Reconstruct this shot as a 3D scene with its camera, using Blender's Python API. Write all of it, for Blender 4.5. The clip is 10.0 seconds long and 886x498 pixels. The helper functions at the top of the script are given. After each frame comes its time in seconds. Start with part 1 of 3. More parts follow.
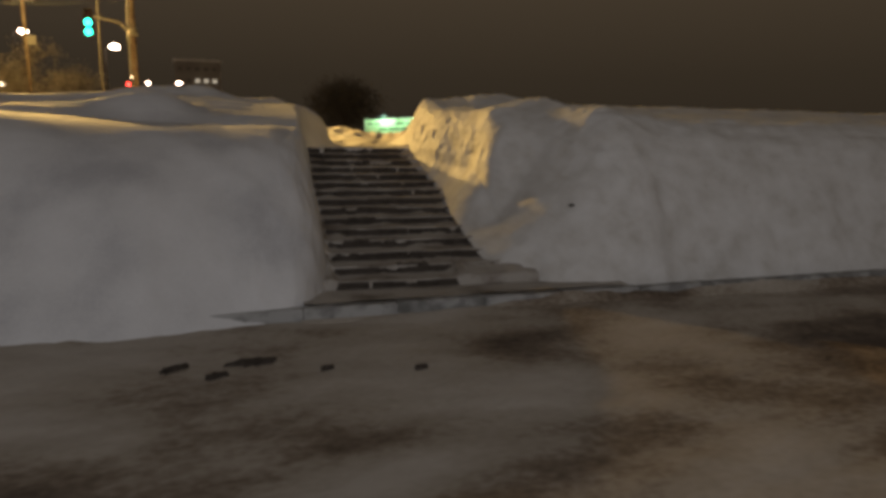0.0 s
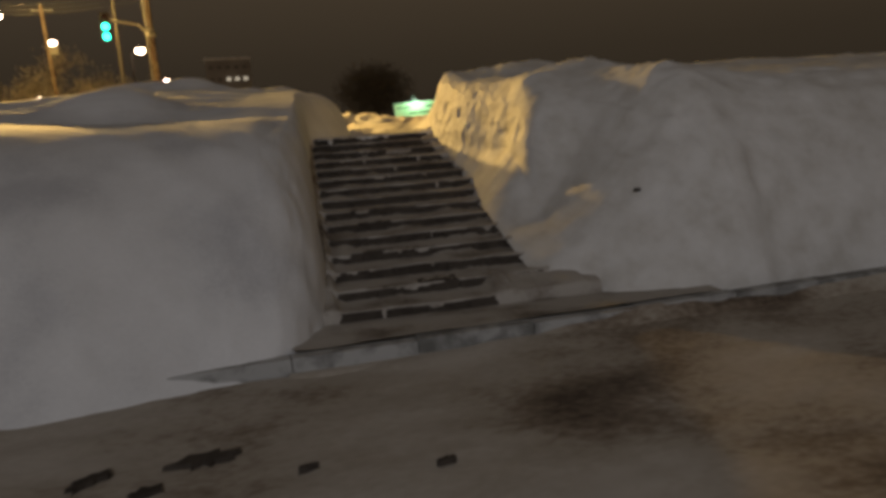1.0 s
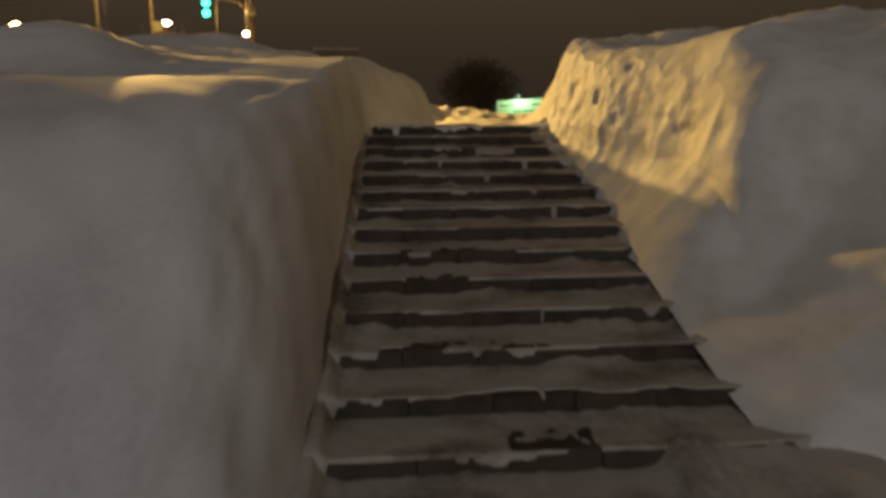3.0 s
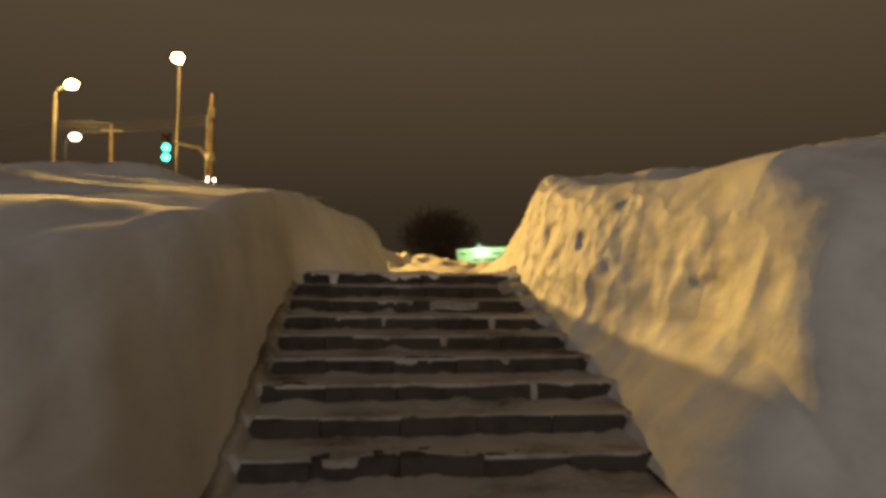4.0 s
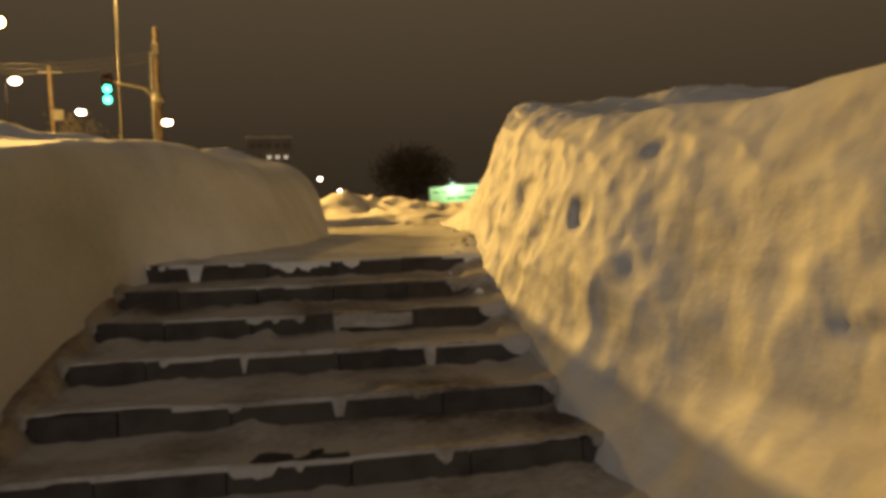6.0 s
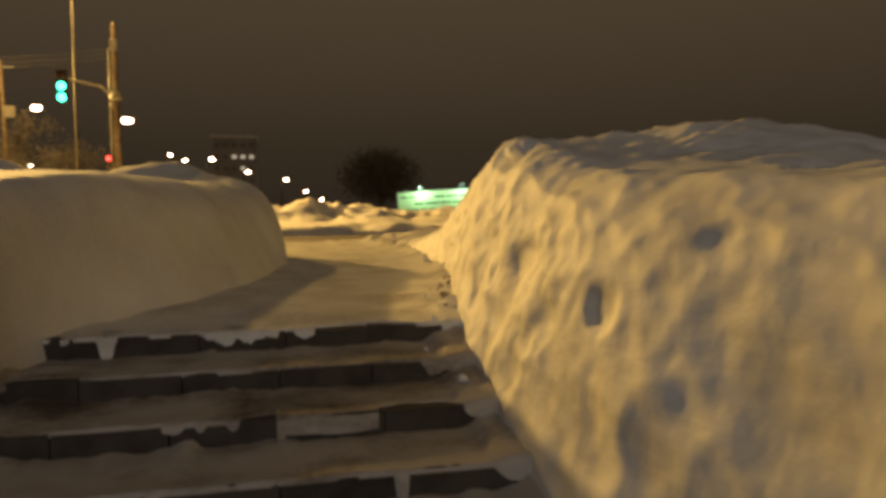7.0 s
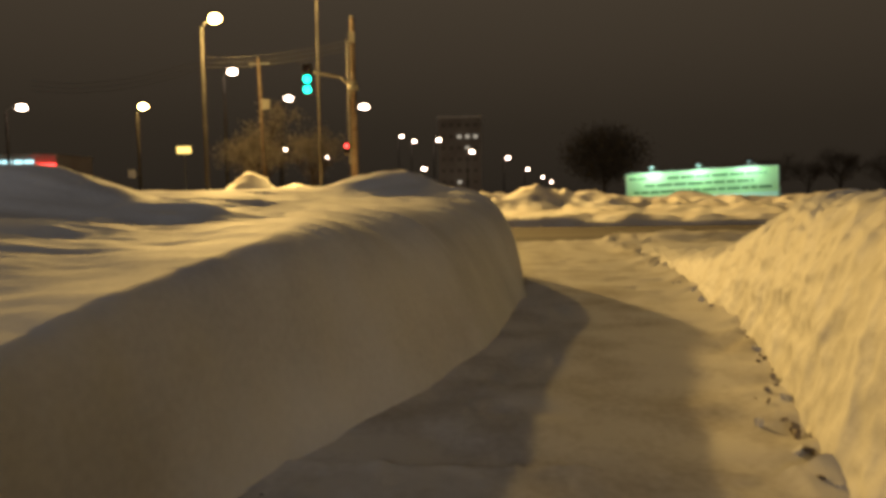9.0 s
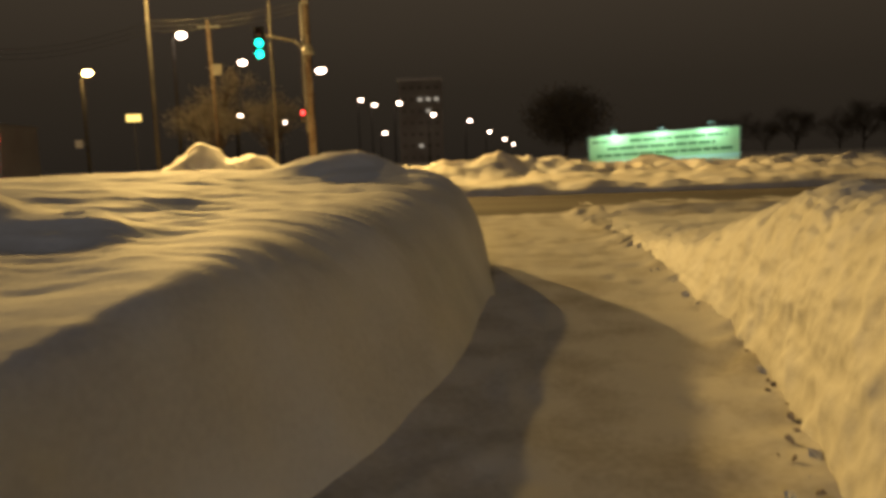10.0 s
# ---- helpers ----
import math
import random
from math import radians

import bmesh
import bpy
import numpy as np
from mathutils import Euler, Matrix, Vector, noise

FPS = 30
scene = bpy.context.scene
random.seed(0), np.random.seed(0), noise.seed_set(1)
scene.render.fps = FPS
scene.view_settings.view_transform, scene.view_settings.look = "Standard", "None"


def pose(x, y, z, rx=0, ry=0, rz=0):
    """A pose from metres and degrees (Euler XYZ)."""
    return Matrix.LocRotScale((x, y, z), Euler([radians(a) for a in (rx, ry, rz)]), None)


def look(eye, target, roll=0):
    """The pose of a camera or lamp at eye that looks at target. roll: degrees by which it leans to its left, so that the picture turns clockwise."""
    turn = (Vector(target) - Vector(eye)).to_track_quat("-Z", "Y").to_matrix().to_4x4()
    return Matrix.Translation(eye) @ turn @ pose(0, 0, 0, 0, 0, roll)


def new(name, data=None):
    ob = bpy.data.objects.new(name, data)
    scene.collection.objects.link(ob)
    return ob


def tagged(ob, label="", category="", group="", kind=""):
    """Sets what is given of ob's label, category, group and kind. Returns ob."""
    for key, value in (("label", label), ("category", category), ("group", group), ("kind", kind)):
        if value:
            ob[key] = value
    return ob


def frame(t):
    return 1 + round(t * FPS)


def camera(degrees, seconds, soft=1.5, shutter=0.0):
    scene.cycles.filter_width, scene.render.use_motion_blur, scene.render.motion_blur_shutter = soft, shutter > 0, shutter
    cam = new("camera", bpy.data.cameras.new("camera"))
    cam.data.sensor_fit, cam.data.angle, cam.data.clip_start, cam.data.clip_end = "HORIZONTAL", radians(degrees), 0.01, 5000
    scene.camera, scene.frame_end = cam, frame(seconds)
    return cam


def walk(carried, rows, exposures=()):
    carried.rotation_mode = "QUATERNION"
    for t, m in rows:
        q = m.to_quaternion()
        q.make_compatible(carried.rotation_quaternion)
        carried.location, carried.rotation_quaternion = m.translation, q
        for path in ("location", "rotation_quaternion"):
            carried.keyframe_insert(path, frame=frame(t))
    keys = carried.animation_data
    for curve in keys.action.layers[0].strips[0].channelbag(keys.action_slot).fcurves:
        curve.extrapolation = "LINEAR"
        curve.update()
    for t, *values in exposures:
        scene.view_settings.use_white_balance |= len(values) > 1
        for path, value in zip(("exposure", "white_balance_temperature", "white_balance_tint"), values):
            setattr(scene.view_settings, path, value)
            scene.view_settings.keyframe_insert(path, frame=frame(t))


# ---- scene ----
cam = camera(65.1, 10.0, soft=3.8, shutter=0.5)
PATH = [
    (0, (-2.845, -13.144, -0.041), (-2.210, -11.268, -0.323), 0.4),
    (0.5, (-2.465, -12.333, -0.020), (-1.896, -10.440, -0.317), -2.3),
    (1, (-2.130, -11.376, -0.028), (-1.616, -9.471, -0.360), -4),
    (1.5, (-1.880, -10.456, -0.091), (-1.439, -8.546, -0.486), -0.2),
    (2, (-1.667, -9.464, -0.117), (-1.315, -7.531, -0.484), -0.5),
    (3.5, (-1.175, -7.000, -0.102), (-0.932, -5.030, -0.343), -0.2),
    (4, (-1.016, -6.315, -0.088), (-0.644, -4.353, 0.009), 0.5),
    (4.5, (-0.768, -5.644, -0.072), (-0.368, -3.684, -0.080), -0.1),
    (5, (-0.599, -5.159, 0.035), (-0.173, -3.205, 0.070), -1.8),
    (6.5, (-0.182, -3.901, 0.345), (0.260, -1.955, 0.213), -1.7),
    (7, (-0.153, -3.559, 0.511), (0.373, -1.631, 0.426), -0.9),
    (7.5, (-0.199, -3.239, 0.613), (-0.138, -1.243, 0.498), 0.3),
    (8, (-0.236, -2.874, 0.740), (-0.262, -0.876, 0.664), 0.3),
    (8.5, (-0.260, -2.540, 0.813), (-0.387, -0.546, 0.713), 0.1),
    (9, (-0.264, -2.156, 0.966), (-0.359, -0.164, 0.823), -0.8),
    (9.5, (-0.256, -1.815, 1.065), (-0.330, 0.173, 0.864), -1.4),
    (10, (-0.242, -1.470, 1.172), (-0.235, 0.515, 0.922), -1.8),
]
EXPO = [(0.0, 0.24, 6600, 10), (2.0, 0.20, 6600, 10), (3.5, 0.30, 7100, 10), (4.0, 0.44, 7250, 10), (5.0, 0.48, 7300, 10), (6.5, 0.42, 7250, 10),
        (7.0, 0.25, 7200, 10), (7.5, 0.20, 6900, 10), (8.0, 0.18, 6650, 10), (8.5, 0.14, 6450, 10), (9.0, 0.12, 6300, 10), (10.0, -0.05, 6250, 10)]
walk(cam, [(t, look(eye, target, roll)) for t, eye, target, roll in PATH], exposures=EXPO)

# ---------------------------------------------------------------- sky and lamps
SODIUM, PALE, COOL = (1.0, 0.61, 0.17), (1.0, 0.80, 0.62), (0.88, 0.90, 0.98)
world = bpy.data.worlds.new("night_sky")
scene.world = world
world.use_nodes = True
wn, wl = world.node_tree.nodes, world.node_tree.links
wn.clear()
w_out, w_bg = wn.new("ShaderNodeOutputWorld"), wn.new("ShaderNodeBackground")
w_tc, w_sep, w_ramp = wn.new("ShaderNodeTexCoord"), wn.new("ShaderNodeSeparateXYZ"), wn.new("ShaderNodeValToRGB")
wl.new(w_tc.outputs["Generated"], w_sep.inputs[0])
wl.new(w_sep.outputs["Z"], w_ramp.inputs[0])
wl.new(w_ramp.outputs[0], w_bg.inputs[0])
wl.new(w_bg.outputs[0], w_out.inputs[0])
ramp = w_ramp.color_ramp
ramp.elements[0].position, ramp.elements[0].color = 0.0, (0.018, 0.0135, 0.0092, 1)
ramp.elements[1].position, ramp.elements[1].color = 1.0, (0.032, 0.025, 0.018, 1)
for pos, col in ((0.10, (0.025, 0.0185, 0.012, 1)), (0.20, (0.038, 0.0278, 0.0178, 1)), (0.35, (0.054, 0.040, 0.0255, 1)), (0.6, (0.042, 0.032, 0.022, 1))):
    ramp.elements.new(pos).color = col
w_bg.inputs[1].default_value = 1.12


def lamp(name, at, colour, watts, radius=0.2):
    d = bpy.data.lights.new(name, "POINT")
    d.color, d.energy, d.shadow_soft_size = colour, watts, radius
    ob = new(name, d)
    ob.location = at
    return ob


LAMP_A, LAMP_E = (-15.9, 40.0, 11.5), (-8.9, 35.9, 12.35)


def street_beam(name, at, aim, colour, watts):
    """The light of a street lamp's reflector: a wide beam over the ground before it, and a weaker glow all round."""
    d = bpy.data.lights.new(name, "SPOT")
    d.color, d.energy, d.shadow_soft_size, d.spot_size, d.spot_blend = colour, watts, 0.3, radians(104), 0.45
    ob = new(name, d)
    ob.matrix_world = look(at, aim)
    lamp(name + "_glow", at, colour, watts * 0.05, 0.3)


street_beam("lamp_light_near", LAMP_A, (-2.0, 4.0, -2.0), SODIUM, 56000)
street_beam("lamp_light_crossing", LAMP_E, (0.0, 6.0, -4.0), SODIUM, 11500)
# unseen source, inferred from the bluish light on the banks' street faces
lamp("unseen_light_behind", (-6.0, -28.5, 8.2), COOL, 3200, 0.8)
# weak fill light added out of view, with no known source
lamp("unseen_light_behind", (14.0, -30.0, 8.2), PALE, 300, 0.8)


# ---------------------------------------------------------------- materials
def mat(name, base, rough=0.8, metal=0.0, spec=0.3):
    m = bpy.data.materials.new(name)
    m.use_nodes = True
    b = m.node_tree.nodes["Principled BSDF"]
    b.inputs["Base Color"].default_value = (*base, 1)
    b.inputs["Roughness"].default_value = rough
    b.inputs["Metallic"].default_value = metal
    b.inputs["Specular IOR Level"].default_value = spec
    return m


def grained(name, stops, scale, rough=0.8, bump=0.3, fine=60.0, dist=0.01, detail=6.0, stretch=(1, 1, 1), rand=0.0, spec=0.3):
    """Two scales of noise through a colour ramp, with a fine bump."""
    m = mat(name, stops[0][1], rough, spec=spec)
    n, l = m.node_tree.nodes, m.node_tree.links
    b = n["Principled BSDF"]
    tc, mp = n.new("ShaderNodeTexCoord"), n.new("ShaderNodeMapping")
    mp.inputs["Scale"].default_value = stretch
    geo = n.new("ShaderNodeNewGeometry")
    l.new(geo.outputs["Position"], mp.inputs[0])
    big, small = n.new("ShaderNodeTexNoise"), n.new("ShaderNodeTexNoise")
    big.inputs["Scale"].default_value, big.inputs["Detail"].default_value = scale, detail
    small.inputs["Scale"].default_value, small.inputs["Detail"].default_value = fine, 4.0
    l.new(mp.outputs[0], big.inputs["Vector"])
    l.new(mp.outputs[0], small.inputs["Vector"])
    mix = n.new("ShaderNodeMath")
    mix.operation = "MULTIPLY_ADD"
    mix.inputs[1].default_value, mix.inputs[2].default_value = 0.25, -0.125
    add = n.new("ShaderNodeMath")
    l.new(small.outputs["Fac"], mix.inputs[0])
    l.new(mix.outputs[0], add.inputs[0])
    l.new(big.outputs["Fac"], add.inputs[1])
    last = add
    if rand:
        info, r1 = n.new("ShaderNodeObjectInfo"), n.new("ShaderNodeMath")
        r1.operation, r1.inputs[1].default_value = "MULTIPLY_ADD", rand
        l.new(info.outputs["Random"], r1.inputs[0])
        l.new(add.outputs[0], r1.inputs[2])
        last = r1
    cr = n.new("ShaderNodeValToRGB")
    l.new(last.outputs[0], cr.inputs[0])
    cr.color_ramp.elements[0].position, cr.color_ramp.elements[0].color = stops[0][0], (*stops[0][1], 1)
    cr.color_ramp.elements[1].position, cr.color_ramp.elements[1].color = stops[-1][0], (*stops[-1][1], 1)
    for p, c in stops[1:-1]:
        cr.color_ramp.elements.new(p).color = (*c, 1)
    l.new(cr.outputs[0], b.inputs["Base Color"])
    if bump:
        bp = n.new("ShaderNodeBump")
        bp.inputs["Strength"].default_value, bp.inputs["Distance"].default_value = bump, dist
        l.new(add.outputs[0], bp.inputs["Height"])
        l.new(bp.outputs[0], b.inputs["Normal"])
    return m


def glow(name, colour, strength):
    m = mat(name, (0.02, 0.02, 0.02), 0.4)
    b = m.node_tree.nodes["Principled BSDF"]
    b.inputs["Emission Color"].default_value = (*colour, 1)
    b.inputs["Emission Strength"].default_value = strength
    return m


SNOW = grained("clean_snow", [(0.28, (0.52, 0.52, 0.53)), (0.5, (0.68, 0.68, 0.68)), (0.72, (0.77, 0.77, 0.77))], 1.1, 0.75, 0.5, 34, 0.014)
SNOW_CUT = grained("cut_snow", [(0.25, (0.56, 0.54, 0.50)), (0.5, (0.68, 0.67, 0.645)), (0.75, (0.76, 0.755, 0.74))], 3.2, 0.65, 0.6, 13, 0.03)
SNOW_TREAD = grained("trodden_snow", [(0.27, (0.09, 0.07, 0.055)), (0.38, (0.25, 0.22, 0.185)), (0.53, (0.42, 0.39, 0.35))], 2.6, 0.7, 0.5, 40, 0.012, stretch=(0.7, 1, 1))
SNOW_PATH = grained("packed_path_snow", [(0.28, (0.40, 0.37, 0.32)), (0.55, (0.66, 0.64, 0.60))], 1.6, 0.7, 0.5, 26, 0.012)
SNOW_ROAD = grained("dirty_road_snow", [(0.30, (0.08, 0.058, 0.042)), (0.41, (0.23, 0.185, 0.14)), (0.50, (0.40, 0.355, 0.295)), (0.66, (0.53, 0.49, 0.435))], 0.9, 0.65, 0.5, 22, 0.015, stretch=(0.6, 1, 1))
SNOW_FAR = grained("far_snow", [(0.3, (0.66, 0.62, 0.55)), (0.6, (0.82, 0.80, 0.77))], 0.9, 0.75, 0.5, 9, 0.05)
# brown dirt grows towards +x; the darker colour also tones down lamp light there
rn, rl = SNOW_ROAD.node_tree.nodes, SNOW_ROAD.node_tree.links
r_geo, r_sep, r_map, r_add = rn.new("ShaderNodeNewGeometry"), rn.new("ShaderNodeSeparateXYZ"), rn.new("ShaderNodeMapRange"), rn.new("ShaderNodeMath")
rl.new(r_geo.outputs["Position"], r_sep.inputs[0])
rl.new(r_sep.outputs["X"], r_map.inputs["Value"])
r_map.interpolation_type = "SMOOTHSTEP"
for socket, value in (("From Min", -2.5), ("From Max", 2.0), ("To Min", 0.03), ("To Max", -0.075)):
    r_map.inputs[socket].default_value = value
r_ramp = next(k for k in rn if k.bl_idname == "ShaderNodeValToRGB")
r_src = r_ramp.inputs[0].links[0].from_socket
rl.new(r_src, r_add.inputs[0])
rl.new(r_map.outputs[0], r_add.inputs[1])
rl.new(r_add.outputs[0], r_ramp.inputs[0])
ASPHALT = grained("wet_asphalt", [(0.35, (0.05, 0.045, 0.04)), (0.65, (0.16, 0.14, 0.12))], 0.6, 0.85, 0.3, 30, 0.01, stretch=(0.15, 1, 1))
STONE = grained("dark_step_stone", [(0.3, (0.036, 0.030, 0.025)), (0.7, (0.078, 0.066, 0.055))], 7.0, 0.9, 0.5, 90, 0.004, rand=0.2, spec=0.12)
KERB = grained("kerb_concrete", [(0.36, (0.15, 0.15, 0.14)), (0.52, (0.24, 0.24, 0.23)), (0.68, (0.42, 0.42, 0.41))], 5.0, 0.8, 0.4, 60, 0.005, rand=0.2)
CONCRETE = grained("pole_concrete", [(0.3, (0.035, 0.032, 0.028)), (0.7, (0.075, 0.068, 0.06))], 4.0, 0.85, 0.3, 50, 0.004)
RUST = grained("weathered_pole", [(0.35, (0.07, 0.04, 0.022)), (0.6, (0.14, 0.11, 0.085))], 3.0, 0.7, 0.3, 40, 0.004)
STEEL = grained("galvanised_steel", [(0.3, (0.12, 0.115, 0.105)), (0.7, (0.19, 0.185, 0.17))], 8.0, 0.5, 0.1, 60, 0.002)
BLACK = grained("black_plastic", [(0.3, (0.012, 0.012, 0.012)), (0.7, (0.03, 0.03, 0.03))], 9.0, 0.5, 0.1, 60, 0.002)
FACADE = grained("dark_facade", [(0.3, (0.30, 0.27, 0.24)), (0.7, (0.42, 0.39, 0.35))], 0.2, 0.9, 0.1, 4, 0.02)
BARK = grained("bark", [(0.3, (0.05, 0.035, 0.025)), (0.7, (0.13, 0.10, 0.075))], 6.0, 0.9, 0.5, 40, 0.01)
TWIG = grained("frosted_twigs", [(0.3, (0.26, 0.22, 0.17)), (0.7, (0.46, 0.42, 0.36))], 1.0, 0.9, 0.0, 20)
DARKTWIG = grained("dark_twigs", [(0.3, (0.10, 0.085, 0.07)), (0.7, (0.20, 0.17, 0.14))], 1.0, 0.9, 0.0, 20)
BOARD = grained("pale_green_board", [(0.3, (0.50, 0.68, 0.40)), (0.7, (0.62, 0.78, 0.52))], 0.8, 0.5, 0.05, 12, 0.004)
INK = mat("dark_green_paint", (0.09, 0.19, 0.09), 0.6)
G_SODIUM, G_PALE = glow("sodium_lens", SODIUM, 60), glow("pale_lens", (1.0, 0.74, 0.55), 22)
G_GREEN, G_RED, G_YELLOW = glow("green_signal", (0.02, 1.0, 0.62), 9), glow("red_signal", (1.0, 0.05, 0.04), 6), glow("yellow_plate", (1.0, 0.66, 0.16), 2.2)
G_WINDOW, G_KIOSK = glow("lit_window", (1.0, 0.86, 0.66), 0.38), glow("kiosk_window", (0.55, 0.95, 1.0), 1.6)
CABLE = grained("black_cable", [(0.3, (0.02, 0.02, 0.02)), (0.7, (0.035, 0.033, 0.03))], 5.0, 0.6, 0.0, 20)
LENS_OFF = mat("dark_lens", (0.03, 0.012, 0.012), 0.25, spec=0.6)


# ---------------------------------------------------------------- building helpers
def part(name, bm, material, parent=None, label="", smooth=False):
    me = bpy.data.meshes.new(name)
    bm.normal_update()
    bm.to_mesh(me)
    bm.free()
    me.materials.append(material)
    if smooth:
        me.polygons.foreach_set("use_smooth", [True] * len(me.polygons))
    ob = new(name, me)
    ob.parent = parent
    return tagged(ob, label)


def thing(name, at, label, category, group="", kind="", turn=0.0):
    ob = new(name)
    ob.matrix_basis = pose(*at, 0, 0, turn)
    return tagged(ob, label, category, group, kind)


def box(bm, x0, x1, y0, y1, z0, z1, bevel=0.0, m=Matrix()):
    c = bmesh.ops.create_cube(bm, size=1.0, matrix=m @ Matrix.Translation(((x0 + x1) / 2, (y0 + y1) / 2, (z0 + z1) / 2)) @ Matrix.Diagonal((x1 - x0, y1 - y0, z1 - z0, 1)))
    if bevel:
        es = list({e for v in c["verts"] for e in v.link_edges})
        bmesh.ops.bevel(bm, geom=es, offset=bevel, segments=2, affect="EDGES", profile=0.6)
    return bm


def rod(bm, a, b, r0, r1=None, n=10):
    a, b = Vector(a), Vector(b)
    d = b - a
    m = Matrix.Translation((a + b) / 2) @ d.to_track_quat("Z", "Y").to_matrix().to_4x4()
    bmesh.ops.create_cone(bm, cap_ends=True, segments=n, radius1=r0, radius2=r0 if r1 is None else r1, depth=d.length, matrix=m)
    return bm


def bent(bm, pts, r, n=8):
    for a, b in zip(pts, pts[1:]):
        rod(bm, a, b, r, r, n)
        bmesh.ops.create_uvsphere(bm, u_segments=n, v_segments=5, radius=r, matrix=Matrix.Translation(b))
    return bm


def hashed(i, j, seed):
    h = (i.astype(np.int64) * 374761393 + j.astype(np.int64) * 668265263 + seed * 1274126177) & 0xFFFFFFFF
    h = ((h ^ (h >> 13)) * 1274126177) & 0xFFFFFFFF
    return ((h ^ (h >> 16)) & 0xFFFF) / 65535.0


def grain(x, y, seed=0):
    """Smooth value noise, -1 to 1."""
    i, j = np.floor(x), np.floor(y)
    u, v = x - i, y - j
    u, v = u * u * u * (u * (u * 6 - 15) + 10), v * v * v * (v * (v * 6 - 15) + 10)
    a, b = hashed(i, j, seed), hashed(i + 1, j, seed)
    c, d = hashed(i, j + 1, seed), hashed(i + 1, j + 1, seed)
    return 2 * ((a * (1 - u) + b * u) * (1 - v) + (c * (1 - u) + d * u) * v) - 1


def fbm(x, y, octaves=4, seed=0):
    total, amp, f = 0.0, 1.0, 1.0
    for k in range(octaves):
        total = total + amp * grain(x * f + 17.3 * k, y * f - 9.1 * k, seed + k)
        amp, f = amp * 0.5, f * 2.03
    return total / 1.9


def cells(x, y, seed=0):
    """Distance to the nearest scattered point, and a value of its cell."""
    i, j = np.floor(x), np.floor(y)
    best, val = np.full(x.shape, 9.0), np.zeros(x.shape)
    for di in (-1, 0, 1):
        for dj in (-1, 0, 1):
            px, py = i + di + hashed(i + di, j + dj, seed), j + dj + hashed(i + di, j + dj, seed + 7)
            d = np.hypot(x - px, y - py)
            near = d < best
            best, val = np.where(near, d, best), np.where(near, hashed(i + di, j + dj, seed + 13), val)
    return best, val


def ramp01(u):
    u = np.clip(u, 0, 1)
    return u * u * (3 - 2 * u)


def sheet(name, X, Y, Z, material, parent=None, label="", smooth=True):
    """A mesh from three grids of coordinates."""
    ny, nx = X.shape
    k = np.arange(ny * nx).reshape(ny, nx)
    faces = np.stack((k[:-1, :-1], k[:-1, 1:], k[1:, 1:], k[1:, :-1]), -1).reshape(-1, 4)
    me = bpy.data.meshes.new(name)
    me.from_pydata(np.stack((X, Y, Z), -1).reshape(-1, 3).tolist(), [], faces.tolist())
    me.materials.append(material)
    if smooth:
        me.polygons.foreach_set("use_smooth", [True] * len(me.polygons))
    ob = new(name, me)
    ob.parent = parent
    return tagged(ob, label)


def along_normal(X, Y, Z, amount):
    """Push a grid out along its normals."""
    ax, ay, az = (np.gradient(a, axis=1) for a in (X, Y, Z))
    bx, by, bz = (np.gradient(a, axis=0) for a in (X, Y, Z))
    n = np.stack((ay * bz - az * by, az * bx - ax * bz, ax * by - ay * bx), -1)
    n /= np.maximum(np.linalg.norm(n, axis=-1, keepdims=True), 1e-9)
    return X + amount * n[..., 0], Y + amount * n[..., 1], Z + amount * n[..., 2]


# ---------------------------------------------------------------- ground, streets
RISE, RUN, STEPS = 0.11, 0.38, 15
SINK, ASKEW = -0.014, -3.16                                 # the flight is not quite square to the streets
LOW = -1.80                                   # the lower street
FOOT = -STEPS * RISE                          # the landing below the steps


def floor_at(y):
    return np.interp(y, [-6.1, -6.09, -STEPS * RUN + RUN, 0.0, 5.0, 9.0, 13], [LOW, FOOT, FOOT, 0.0, 0.03, 0.02, 0.0])


gy = np.array([-400, -60, -6.15, -5.6, 0.4, 12.9, 30, 60, 120, 300, 900.0])
gz = np.array([LOW - 0.15, LOW - 0.15, LOW - 0.15, LOW - 0.2, -0.12, -0.02, 0.0, 0.1, 0.4, 0.8, 0.8])
gx = np.linspace(-500, 500, 41)
GX, GY = np.meshgrid(gx, gy)
tagged(sheet("ground", GX, GY, np.repeat(gz[:, None], 41, 1), SNOW_FAR, label="snow-covered ground rising from the lower street", smooth=False), category="ground", kind="structure")

# the lower street: rutted, dirty snow
ry = np.concatenate((np.linspace(-40, -15, 50), np.arange(-14.9, -6.10, 0.05)))
rx = np.concatenate((np.linspace(-60, -9, 60), np.arange(-8.9, 9, 0.06), np.linspace(9.1, 60, 60)))
RX, RY = np.meshgrid(rx, ry)
RZ = LOW + 0.012 + 0.03 * fbm(RX * 0.7, RY * 1.1, 5, 3) + 0.012 * fbm(RX * 4, RY * 5, 3, 8)
RZ = RZ + 0.05 * ramp01((RY + 6.5) / 0.4) * (0.4 + 0.6 * fbm(RX * 1.7, RY, 3, 5))
tagged(sheet("street_lower", RX, RY, RZ, SNOW_ROAD, label="lower street under brown rutted packed snow"), category="road", kind="structure")

# the upper street
uy, ux = np.linspace(12.7, 20.9, 42), np.linspace(-90, 90, 181)
UX, UY = np.meshgrid(ux, uy)
tagged(sheet("street_upper", UX, UY, 0.012 + 0.012 * fbm(UX * 0.3, UY * 1.5, 3, 4), ASPHALT, label="wet brown asphalt road with thin slush"), category="road", kind="structure")

